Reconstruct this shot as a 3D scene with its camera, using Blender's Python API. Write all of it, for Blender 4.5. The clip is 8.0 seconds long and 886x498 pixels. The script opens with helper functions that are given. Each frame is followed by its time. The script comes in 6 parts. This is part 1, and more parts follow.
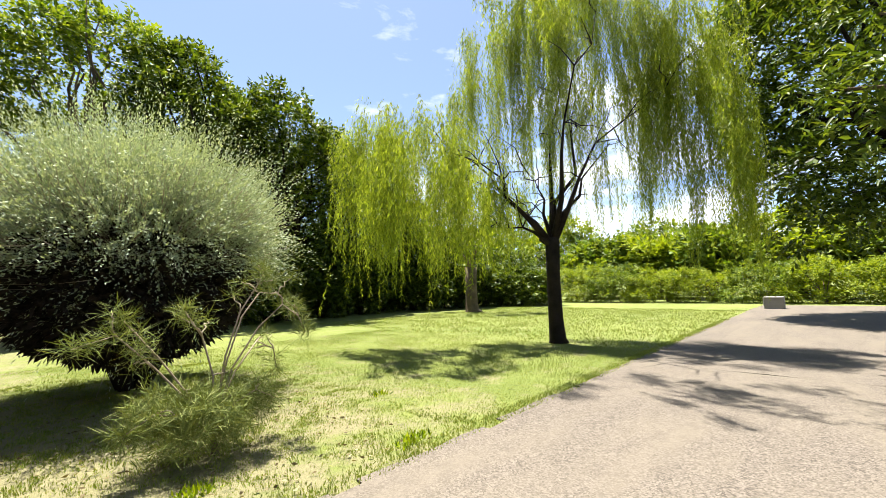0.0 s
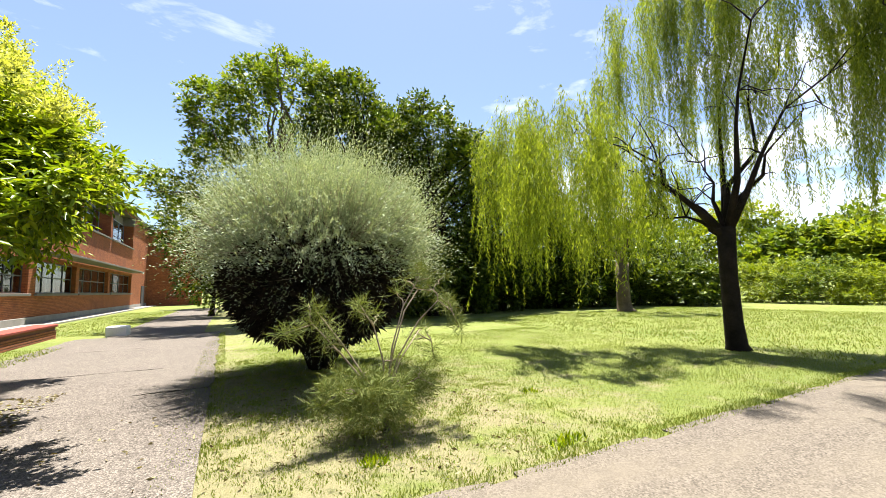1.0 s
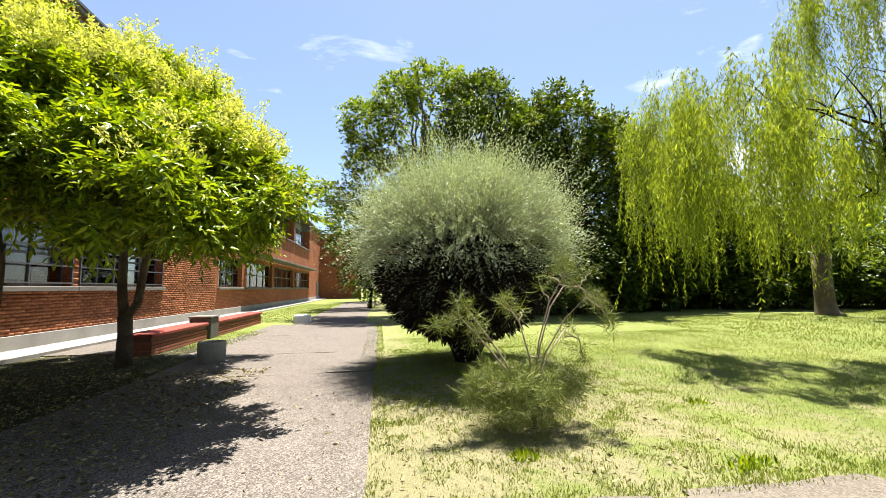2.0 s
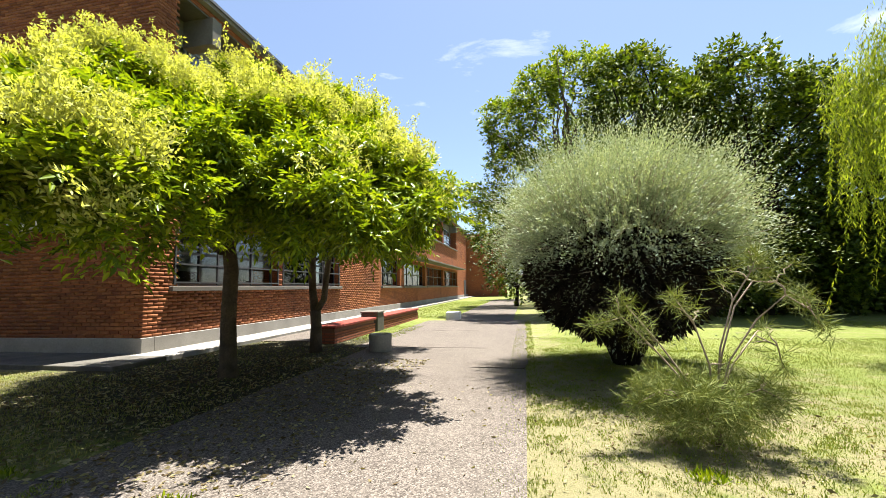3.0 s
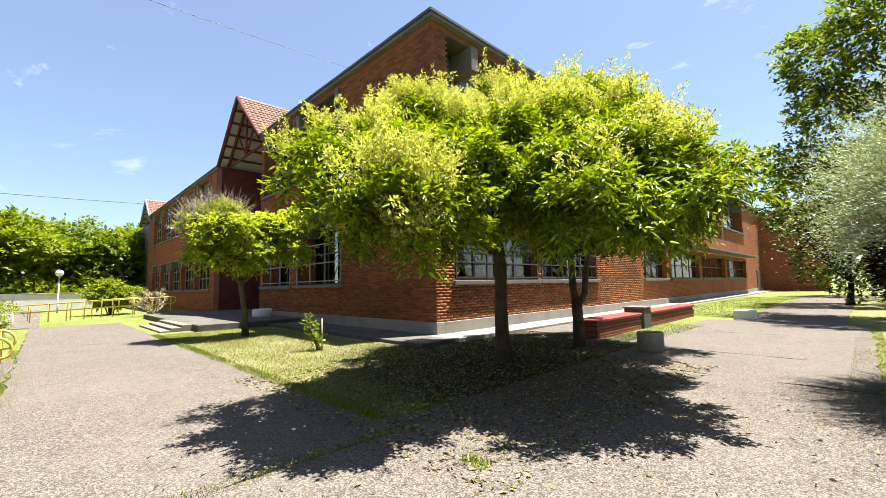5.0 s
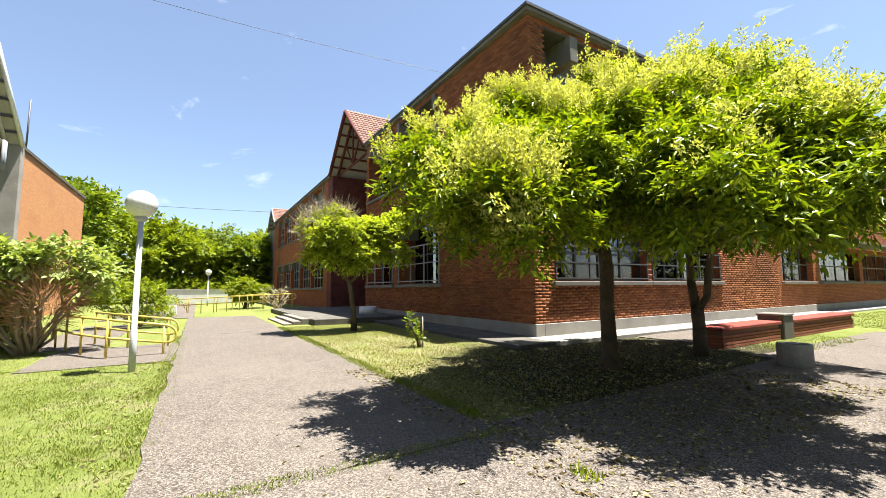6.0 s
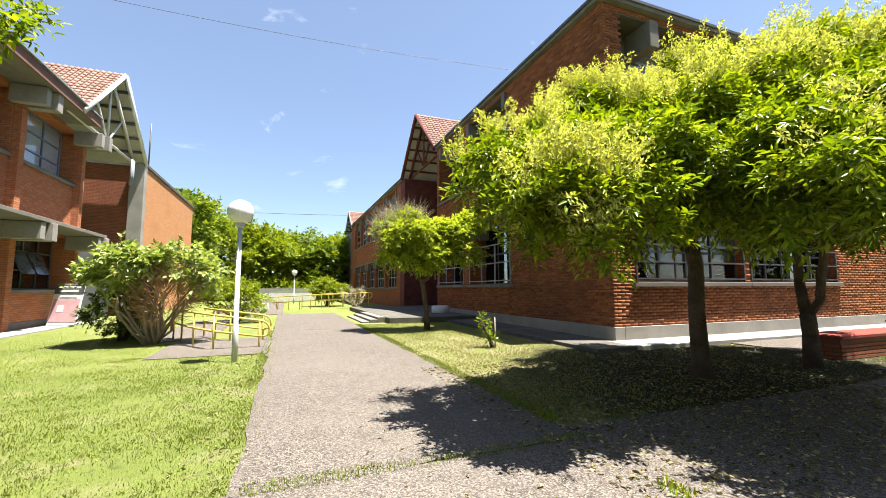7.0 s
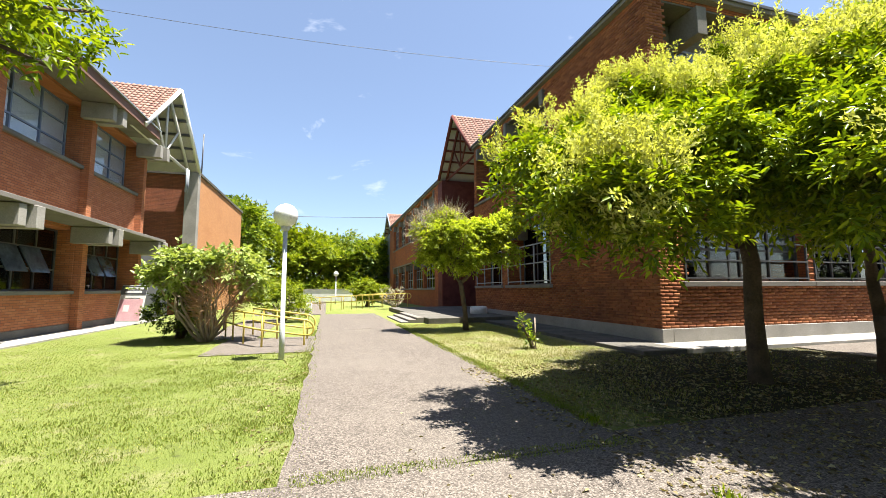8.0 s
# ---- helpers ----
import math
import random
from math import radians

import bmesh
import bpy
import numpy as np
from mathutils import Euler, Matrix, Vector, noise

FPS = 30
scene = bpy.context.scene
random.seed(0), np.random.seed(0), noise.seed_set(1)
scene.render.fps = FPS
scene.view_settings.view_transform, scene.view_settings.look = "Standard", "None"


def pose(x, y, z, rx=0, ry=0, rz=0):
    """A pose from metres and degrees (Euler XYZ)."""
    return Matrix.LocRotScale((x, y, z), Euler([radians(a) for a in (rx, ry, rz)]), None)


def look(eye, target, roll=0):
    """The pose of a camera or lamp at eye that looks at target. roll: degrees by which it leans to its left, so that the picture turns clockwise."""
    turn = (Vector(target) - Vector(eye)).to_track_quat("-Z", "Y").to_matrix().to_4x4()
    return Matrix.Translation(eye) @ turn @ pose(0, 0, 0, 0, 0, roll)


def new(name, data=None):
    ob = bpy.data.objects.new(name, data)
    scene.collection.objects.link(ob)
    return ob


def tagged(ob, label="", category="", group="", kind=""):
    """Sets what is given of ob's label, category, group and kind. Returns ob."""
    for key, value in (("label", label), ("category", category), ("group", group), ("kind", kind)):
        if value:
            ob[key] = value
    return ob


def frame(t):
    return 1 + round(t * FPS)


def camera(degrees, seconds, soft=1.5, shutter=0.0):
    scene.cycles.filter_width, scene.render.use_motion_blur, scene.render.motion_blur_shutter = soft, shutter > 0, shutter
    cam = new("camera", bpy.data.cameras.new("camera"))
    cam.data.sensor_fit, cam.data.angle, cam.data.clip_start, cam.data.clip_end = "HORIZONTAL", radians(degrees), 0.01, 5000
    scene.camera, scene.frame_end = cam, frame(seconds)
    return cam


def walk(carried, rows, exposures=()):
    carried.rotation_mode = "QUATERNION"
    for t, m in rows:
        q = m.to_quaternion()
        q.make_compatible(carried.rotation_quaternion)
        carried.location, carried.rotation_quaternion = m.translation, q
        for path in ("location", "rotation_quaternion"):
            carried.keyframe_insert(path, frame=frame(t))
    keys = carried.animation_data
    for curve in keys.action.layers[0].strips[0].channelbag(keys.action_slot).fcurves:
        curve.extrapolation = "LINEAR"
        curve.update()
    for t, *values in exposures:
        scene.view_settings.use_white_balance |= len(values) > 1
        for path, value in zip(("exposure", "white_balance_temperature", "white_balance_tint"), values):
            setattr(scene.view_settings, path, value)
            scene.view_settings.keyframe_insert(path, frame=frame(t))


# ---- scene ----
cam = camera(94.6, 8.0, 0.8)
PATH = [
    (0, (1.676, -0.058, 1.416), (3.143, 1.288, 1.607), -1.4),
    (0.5, (1.644, -0.053, 1.412), (2.869, 1.517, 1.605), -1.4),
    (1, (1.596, -0.051, 1.422), (2.526, 1.709, 1.614), -1.2),
    (1.5, (1.554, -0.057, 1.423), (2.186, 1.83, 1.616), -0.9),
    (3, (1.464, -0.073, 1.417), (1.075, 1.88, 1.606), -1.2),
    (3.5, (1.417, -0.105, 1.428), (0.719, 1.76, 1.611), -1.3),
    (4, (1.373, -0.13, 1.431), (0.38, 1.596, 1.613), -1.4),
    (4.5, (1.409, -0.17, 1.458), (0.18, 1.398, 1.636), -1.4),
    (6, (1.316, -0.194, 1.44), (-0.392, 0.829, 1.629), -0.5),
    (6.5, (1.312, -0.21, 1.429), (-0.483, 0.652, 1.622), -0.2),
    (7, (1.339, -0.246, 1.452), (-0.519, 0.471, 1.642), -0.2),
    (7.5, (1.339, -0.253, 1.454), (-0.554, 0.362, 1.645), -0.3),
    (8, (1.336, -0.262, 1.438), (-0.579, 0.281, 1.633), -0.3),
]
walk(cam, [(t, look(eye, target, roll)) for t, eye, target, roll in PATH])

# ---- world, sun, exposure ----
SUN_DIR = Vector((0.11, 0.25, 1.0)).normalized()
world = bpy.data.worlds.new("sky_world")
scene.world = world
world.use_nodes = True
wn, wl = world.node_tree.nodes, world.node_tree.links
bg = wn["Background"]
sky = wn.new("ShaderNodeTexSky")
sky.sky_type = "NISHITA"
sky.sun_disc = False
sky.sun_elevation = math.asin(SUN_DIR.z)
sky.sun_rotation = math.atan2(SUN_DIR.x, SUN_DIR.y)
sky.air_density, sky.dust_density, sky.ozone_density = 1.0, 0.7, 3.5
# thin summer clouds in the same sky
wtc = wn.new("ShaderNodeTexCoord")
wmap = wn.new("ShaderNodeMapping")
wmap.inputs["Scale"].default_value = (1.0, 1.0, 2.6)
wl.new(wtc.outputs["Generated"], wmap.inputs["Vector"])
cl1 = wn.new("ShaderNodeTexNoise")
cl1.inputs["Scale"].default_value, cl1.inputs["Detail"].default_value, cl1.inputs["Roughness"].default_value = 4.3, 8.0, 0.6
cl1.inputs["Distortion"].default_value = 0.4
wl.new(wmap.outputs[0], cl1.inputs["Vector"])
clr = wn.new("ShaderNodeMapRange")
clr.inputs["From Min"].default_value, clr.inputs["From Max"].default_value = 0.615, 0.84
clr.inputs["To Min"].default_value, clr.inputs["To Max"].default_value = 0.07, 0.8
wl.new(cl1.outputs["Fac"], clr.inputs["Value"])
wmix = wn.new("ShaderNodeMix")
wmix.data_type = "RGBA"
wl.new(clr.outputs[0], wmix.inputs["Factor"])
wl.new(sky.outputs["Color"], wmix.inputs[6])
wmix.inputs[7].default_value = (8.0, 8.2, 8.7, 1)
# a low bank of white cumulus over the willows
bank_dir = wn.new("ShaderNodeVectorMath")
bank_dir.operation = "DOT_PRODUCT"
wl.new(wtc.outputs["Generated"], bank_dir.inputs[0])
bank_dir.inputs[1].default_value = Vector((0.9, 0.38, 0.2)).normalized()
bank_n = wn.new("ShaderNodeTexNoise")
bank_n.inputs["Scale"].default_value, bank_n.inputs["Detail"].default_value, bank_n.inputs["Roughness"].default_value = 3.2, 9.0, 0.55
wl.new(wmap.outputs[0], bank_n.inputs["Vector"])
bank_sum = wn.new("ShaderNodeMath")
bank_sum.operation = "MULTIPLY_ADD"
wl.new(bank_dir.outputs["Value"], bank_sum.inputs[0])
bank_sum.inputs[1].default_value = 1.6
wl.new(bank_n.outputs["Fac"], bank_sum.inputs[2])
bank_f = wn.new("ShaderNodeMapRange")
bank_f.inputs["From Min"].default_value, bank_f.inputs["From Max"].default_value = 2.0, 2.16
wl.new(bank_sum.outputs[0], bank_f.inputs["Value"])
bmix = wn.new("ShaderNodeMix")
bmix.data_type = "RGBA"
wl.new(bank_f.outputs[0], bmix.inputs["Factor"])
wl.new(wmix.outputs[2], bmix.inputs[6])
bmix.inputs[7].default_value = (8.6, 8.8, 9.2, 1)
wl.new(bmix.outputs[2], bg.inputs["Color"])
bg.inputs["Strength"].default_value = 0.05
sun = new("sun", bpy.data.lights.new("sun", "SUN"))
sun.data.energy, sun.data.angle, sun.data.color = 5.0, radians(0.53), (1.0, 0.95, 0.86)
sun.matrix_world = look((0, 0, 40), Vector((0, 0, 40)) - SUN_DIR)
scene.view_settings.exposure = 2.1


# ---- materials ----
def _nodes(name):
    m = bpy.data.materials.new(name)
    m.use_nodes = True
    return m, m.node_tree.nodes, m.node_tree.links, m.node_tree.nodes["Principled BSDF"]


def _mix(n, l, fac, a, b, mode="MIX"):
    x = n.new("ShaderNodeMix")
    x.data_type, x.blend_type = "RGBA", mode
    for sock, v in ((x.inputs["Factor"], fac), (x.inputs[6], a), (x.inputs[7], b)):
        if isinstance(v, bpy.types.NodeSocket):
            l.new(v, sock)
        elif isinstance(v, (int, float)):
            sock.default_value = v
        else:
            sock.default_value = (*v, 1)
    return x.outputs[2]


def _noise(n, l, vec, scale, detail=5.0, rough=0.6):
    x = n.new("ShaderNodeTexNoise")
    x.inputs["Scale"].default_value, x.inputs["Detail"].default_value, x.inputs["Roughness"].default_value = scale, detail, rough
    if vec is not None:
        l.new(vec, x.inputs["Vector"])
    return x.outputs["Fac"]


def _ramp(n, l, value, lo, hi, a=0.0, b=1.0):
    x = n.new("ShaderNodeMapRange")
    x.inputs["From Min"].default_value, x.inputs["From Max"].default_value = lo, hi
    x.inputs["To Min"].default_value, x.inputs["To Max"].default_value = a, b
    l.new(value, x.inputs["Value"])
    return x.outputs[0]


def _bump(n, l, p, height, strength, dist):
    b = n.new("ShaderNodeBump")
    b.inputs["Strength"].default_value, b.inputs["Distance"].default_value = strength, dist
    l.new(height, b.inputs["Height"])
    l.new(b.outputs[0], p.inputs["Normal"])


def _where(n):
    return n.new("ShaderNodeNewGeometry").outputs["Position"]


def surface(name, dark, light, rough=0.85, big=0.6, fine=40.0, bump=0.25, dist=0.01, stain=None, metal=0.0, stain_at=(0.55, 0.75)):
    """Two tones at two scales, with stains and fine relief."""
    m, n, l, p = _nodes(name)
    pos = _where(n)
    a, b = _noise(n, l, pos, big), _noise(n, l, pos, fine, 4, 0.7)
    col = _mix(n, l, _ramp(n, l, a, 0.3, 0.7), dark, light)
    col = _mix(n, l, _ramp(n, l, b, 0.3, 0.7, 0.0, 0.5), col, [0.5 * c for c in dark])
    if stain:
        s = _noise(n, l, pos, big * 2.3, 6, 0.65)
        col = _mix(n, l, _ramp(n, l, s, *stain_at), col, stain)
    l.new(col, p.inputs["Base Color"])
    p.inputs["Roughness"].default_value, p.inputs["Metallic"].default_value = rough, metal
    p.inputs["Specular IOR Level"].default_value = 0.15 if rough > 0.7 else 0.5
    _bump(n, l, p, b, bump, dist)
    return m


def leaf_material(name, tones, trans=0.4, rough=0.45):
    """Leaves: a tone for each leaf, partly lit through."""
    m, n, l, p = _nodes(name)
    geo = n.new("ShaderNodeNewGeometry")
    r = n.new("ShaderNodeValToRGB")
    r.color_ramp.interpolation = "LINEAR"
    while len(r.color_ramp.elements) < len(tones):
        r.color_ramp.elements.new(0.5)
    for i, (e, t) in enumerate(zip(r.color_ramp.elements, tones)):
        e.position, e.color = i / (len(tones) - 1), (*t, 1)
    l.new(geo.outputs["Random Per Island"], r.inputs["Fac"])
    big = _noise(n, l, geo.outputs["Position"], 0.9, 3)
    col = _mix(n, l, _ramp(n, l, big, 0.3, 0.7, 0.0, 0.45), r.outputs["Color"], [0.6 * c for c in tones[0]])
    l.new(col, p.inputs["Base Color"])
    p.inputs["Roughness"].default_value = rough
    p.inputs["Specular IOR Level"].default_value = 0.2
    t = n.new("ShaderNodeBsdfTranslucent")
    hot = _mix(n, l, 1.0, col, (1.25, 1.2, 0.45), "MULTIPLY")
    l.new(hot, t.inputs["Color"])
    s = n.new("ShaderNodeMixShader")
    s.inputs[0].default_value = trans
    l.new(p.outputs[0], s.inputs[1])
    l.new(t.outputs[0], s.inputs[2])
    l.new(s.outputs[0], n["Material Output"].inputs["Surface"])
    return m


def brick_material(name, tones, mortar, course=0.078, length=0.27, stain=(0.1, 0.045, 0.035), relief=0.6):
    """Coursed brick for walls along x or y, courses on z."""
    m, n, l, p = _nodes(name)
    pos = _where(n)
    sep = n.new("ShaderNodeSeparateXYZ")
    l.new(pos, sep.inputs[0])
    add = n.new("ShaderNodeMath")
    l.new(sep.outputs[0], add.inputs[0])
    l.new(sep.outputs[1], add.inputs[1])
    com = n.new("ShaderNodeCombineXYZ")
    l.new(add.outputs[0], com.inputs[0])
    l.new(sep.outputs[2], com.inputs[1])
    b = n.new("ShaderNodeTexBrick")
    l.new(com.outputs[0], b.inputs["Vector"])
    b.inputs["Scale"].default_value = 1.0
    b.inputs["Brick Width"].default_value, b.inputs["Row Height"].default_value = length, course
    b.inputs["Mortar Size"].default_value, b.inputs["Mortar Smooth"].default_value = 0.008, 0.2
    b.inputs["Color1"].default_value, b.inputs["Color2"].default_value = (*tones[0], 1), (*tones[1], 1)
    b.inputs["Mortar"].default_value = (*mortar, 1)
    s = _noise(n, l, pos, 0.5, 6, 0.6)
    col = _mix(n, l, _ramp(n, l, s, 0.5, 0.8, 0, 0.7), b.outputs["Color"], stain)
    f = _noise(n, l, pos, 35, 4)
    col = _mix(n, l, _ramp(n, l, f, 0.35, 0.7, 0, 0.3), col, [0.55 * c for c in tones[0]])
    l.new(col, p.inputs["Base Color"])
    p.inputs["Specular IOR Level"].default_value = 0.15
    p.inputs["Roughness"].default_value = 0.9
    inv = n.new("ShaderNodeMath")
    inv.operation = "SUBTRACT"
    inv.inputs[0].default_value = 1.0
    l.new(b.outputs["Fac"], inv.inputs[1])
    _bump(n, l, p, inv.outputs[0], relief, 0.02)
    return m


def piece_brick_material(name, tones, stain):
    """For bricks that are their own pieces: a tone each, by island and by object."""
    m, n, l, p = _nodes(name)
    geo, inf = n.new("ShaderNodeNewGeometry"), n.new("ShaderNodeObjectInfo")
    add = n.new("ShaderNodeMath")
    l.new(geo.outputs["Random Per Island"], add.inputs[0])
    l.new(inf.outputs["Random"], add.inputs[1])
    fr = n.new("ShaderNodeMath")
    fr.operation = "FRACT"
    l.new(add.outputs[0], fr.inputs[0])
    col = _mix(n, l, fr.outputs[0], tones[0], tones[1])
    pos = geo.outputs["Position"]
    s = _noise(n, l, pos, 0.45, 6, 0.6)
    col = _mix(n, l, _ramp(n, l, s, 0.46, 0.75, 0, 0.75), col, stain)
    f = _noise(n, l, pos, 45, 4)
    col = _mix(n, l, _ramp(n, l, f, 0.35, 0.7, 0, 0.35), col, [0.5 * c for c in tones[0]])
    l.new(col, p.inputs["Base Color"])
    p.inputs["Specular IOR Level"].default_value = 0.15
    p.inputs["Roughness"].default_value = 0.88
    _bump(n, l, p, f, 0.35, 0.01)
    return m


def aggregate_material(name):
    """Washed pebble concrete: sandy ground with small stones, worn and stained."""
    m, n, l, p = _nodes(name)
    pos = _where(n)
    v = n.new("ShaderNodeTexVoronoi")
    v.inputs["Scale"].default_value = 78.0
    l.new(pos, v.inputs["Vector"])
    big, mid, fine = _noise(n, l, pos, 0.35, 6), _noise(n, l, pos, 2.5, 6, 0.7), _noise(n, l, pos, 90, 3)
    bw = n.new("ShaderNodeRGBToBW")
    l.new(v.outputs["Color"], bw.inputs[0])
    col = _mix(n, l, _ramp(n, l, bw.outputs[0], 0.2, 0.8), (0.035, 0.029, 0.025), (0.225, 0.194, 0.168))
    col = _mix(n, l, _ramp(n, l, v.outputs["Distance"], 0.3, 0.65, 0, 0.55), col, (0.055, 0.047, 0.04))
    col = _mix(n, l, _ramp(n, l, big, 0.42, 0.68, 0, 0.35), col, (0.15, 0.131, 0.112))
    col = _mix(n, l, _ramp(n, l, mid, 0.5, 0.75, 0, 0.5), col, (0.06, 0.052, 0.045))
    l.new(col, p.inputs["Base Color"])
    p.inputs["Specular IOR Level"].default_value = 0.15
    p.inputs["Roughness"].default_value = 0.85
    add = n.new("ShaderNodeMath")
    l.new(v.outputs["Distance"], add.inputs[0])
    l.new(fine, add.inputs[1])
    _bump(n, l, p, add.outputs[0], 0.6, 0.006)
    return m


def road_material(name):
    """Old concrete road under blown sand: pale drifts, worn patches, fine grit and a few dark stains."""
    m, n, l, p = _nodes(name)
    pos = _where(n)
    st = n.new("ShaderNodeMapping")
    st.inputs["Scale"].default_value = (0.35, 1.3, 1.0)
    l.new(pos, st.inputs["Vector"])
    drift, mid, fine = _noise(n, l, st.outputs[0], 1.1, 7, 0.62), _noise(n, l, pos, 5.0, 6, 0.7), _noise(n, l, pos, 120, 3, 0.8)
    v = n.new("ShaderNodeTexVoronoi")
    v.inputs["Scale"].default_value = 85.0
    l.new(pos, v.inputs["Vector"])
    bw = n.new("ShaderNodeRGBToBW")
    l.new(v.outputs["Color"], bw.inputs[0])
    grit = _mix(n, l, _ramp(n, l, bw.outputs[0], 0.15, 0.85), (0.05, 0.042, 0.034), (0.165, 0.141, 0.116))
    col = _mix(n, l, _ramp(n, l, drift, 0.42, 0.66, 0, 0.75), grit, (0.136, 0.116, 0.09))
    col = _mix(n, l, _ramp(n, l, mid, 0.52, 0.74, 0, 0.55), col, (0.072, 0.061, 0.05))
    col = _mix(n, l, _ramp(n, l, fine, 0.5, 0.75, 0, 0.3), col, (0.07, 0.06, 0.05))
    l.new(col, p.inputs["Base Color"])
    p.inputs["Specular IOR Level"].default_value = 0.15
    p.inputs["Roughness"].default_value = 0.9
    _bump(n, l, p, fine, 0.5, 0.006)
    return m


def lawn_material(name):
    """Green turf with straw-coloured patches, driest round the sapling and along the path."""
    m, n, l, p = _nodes(name)
    pos = _where(n)
    a, b, c, d = _noise(n, l, pos, 0.22, 4), _noise(n, l, pos, 1.7, 6, 0.7), _noise(n, l, pos, 60, 3, 0.8), _noise(n, l, pos, 9, 5, 0.7)
    col = _mix(n, l, _ramp(n, l, a, 0.35, 0.65), (0.12, 0.152, 0.033), (0.178, 0.204, 0.053))
    far = n.new("ShaderNodeVectorMath")
    far.operation = "DISTANCE"
    l.new(pos, far.inputs[0])
    far.inputs[1].default_value = (2.6, 4.6, 0.0)
    near = _ramp(n, l, far.outputs["Value"], 1.0, 4.5, 0.22, 0.0)
    sep = n.new("ShaderNodeSeparateXYZ")
    l.new(pos, sep.inputs[0])
    edge = n.new("ShaderNodeMath")
    edge.operation = "SUBTRACT"
    l.new(sep.outputs[0], edge.inputs[0])
    edge.inputs[1].default_value = 1.5
    away = n.new("ShaderNodeMath")
    away.operation = "ABSOLUTE"
    l.new(edge.outputs[0], away.inputs[0])
    both = n.new("ShaderNodeMath")
    l.new(near, both.inputs[0])
    l.new(_ramp(n, l, away.outputs[0], 0.2, 1.2, 0.14, 0.0), both.inputs[1])
    bed = n.new("ShaderNodeVectorMath")
    bed.operation = "DISTANCE"
    l.new(pos, bed.inputs[0])
    bed.inputs[1].default_value = (-7.5, 4.6, 0.0)
    dry = n.new("ShaderNodeMath")
    l.new(both.outputs[0], dry.inputs[0])
    l.new(_ramp(n, l, bed.outputs["Value"], 2.0, 7.0, 0.16, 0.0), dry.inputs[1])
    add = n.new("ShaderNodeMath")
    l.new(b, add.inputs[0])
    l.new(dry.outputs[0], add.inputs[1])
    col = _mix(n, l, _ramp(n, l, add.outputs[0], 0.52, 0.72, 0, 0.85), col, (0.225, 0.195, 0.115))
    col = _mix(n, l, _ramp(n, l, d, 0.52, 0.75, 0, 0.4), col, (0.085, 0.118, 0.022))
    # bare soil under the two trees, darkened further to carry their shade
    bare = n.new("ShaderNodeVectorMath")
    bare.operation = "DISTANCE"
    l.new(pos, bare.inputs[0])
    bare.inputs[1].default_value = (-3.4, 7.5, 0.0)
    worn = n.new("ShaderNodeMath")
    l.new(_ramp(n, l, bare.outputs["Value"], 1.6, 4.9, 0.9, 0.0), worn.inputs[0])
    l.new(d, worn.inputs[1])
    col = _mix(n, l, _ramp(n, l, worn.outputs[0], 0.55, 0.85, 0, 0.95), col, (0.03, 0.025, 0.017))
    col = _mix(n, l, _ramp(n, l, c, 0.42, 0.7, 0, 0.35), col, (0.07, 0.085, 0.018))
    l.new(col, p.inputs["Base Color"])
    p.inputs["Specular IOR Level"].default_value = 0.15
    p.inputs["Roughness"].default_value = 0.95
    _bump(n, l, p, c, 0.9, 0.03)
    return m


def glass_material(name, tint, rough=0.03):
    m, n, l, p = _nodes(name)
    p.inputs["Base Color"].default_value = (*tint, 1)
    p.inputs["Roughness"].default_value = rough
    p.inputs["Transmission Weight"].default_value = 1.0
    p.inputs["IOR"].default_value = 1.45
    p.inputs["Specular IOR Level"].default_value = 0.35
    return m


def tile_material(name):
    m, n, l, p = _nodes(name)
    inf, geo = n.new("ShaderNodeNewGeometry"), None
    col = _mix(n, l, inf.outputs["Random Per Island"], (0.2, 0.095, 0.068), (0.31, 0.165, 0.12))
    s = _noise(n, l, inf.outputs["Position"], 1.2, 6)
    col = _mix(n, l, _ramp(n, l, s, 0.5, 0.8, 0, 0.6), col, (0.16, 0.1, 0.08))
    l.new(col, p.inputs["Base Color"])
    p.inputs["Roughness"].default_value = 0.8
    return m


M_AGG = aggregate_material("washed_concrete")
M_ROAD = road_material("sandy_concrete_road")
M_LAWN = lawn_material("lawn_ground")
M_SOIL = surface("leaf_litter_soil", (0.016, 0.014, 0.009), (0.04, 0.034, 0.02), 0.95, 1.5, 50, 0.9, 0.03, (0.05, 0.06, 0.016))
M_CONC = surface("weathered_concrete", (0.15, 0.138, 0.122), (0.23, 0.214, 0.19), 0.85, 0.9, 30, 0.3, 0.008, (0.1, 0.095, 0.08), stain_at=(0.6, 0.85))
M_CONC_PALE = surface("pale_concrete", (0.25, 0.235, 0.212), (0.36, 0.342, 0.31), 0.85, 1.2, 30, 0.25, 0.006, (0.2, 0.185, 0.16), stain_at=(0.58, 0.85))
# dark concrete; on walkway and platform its tone stands in for building shade
M_CONC_DARK = surface("dark_and_shade_concrete", (0.08, 0.076, 0.068), (0.16, 0.148, 0.128), 0.9, 1.4, 30, 0.4, 0.01, (0.06, 0.06, 0.05))
M_BRICK = brick_material("orange_brick", ((0.28, 0.09, 0.038), (0.38, 0.14, 0.06)), (0.12, 0.055, 0.036))
# brick brightened in colour for the sun on the second building's front
M_BRICK_LIT = brick_material("sunlit_brick", ((0.36, 0.13, 0.058), (0.47, 0.19, 0.09)), (0.2, 0.1, 0.065), stain=(0.26, 0.1, 0.06))
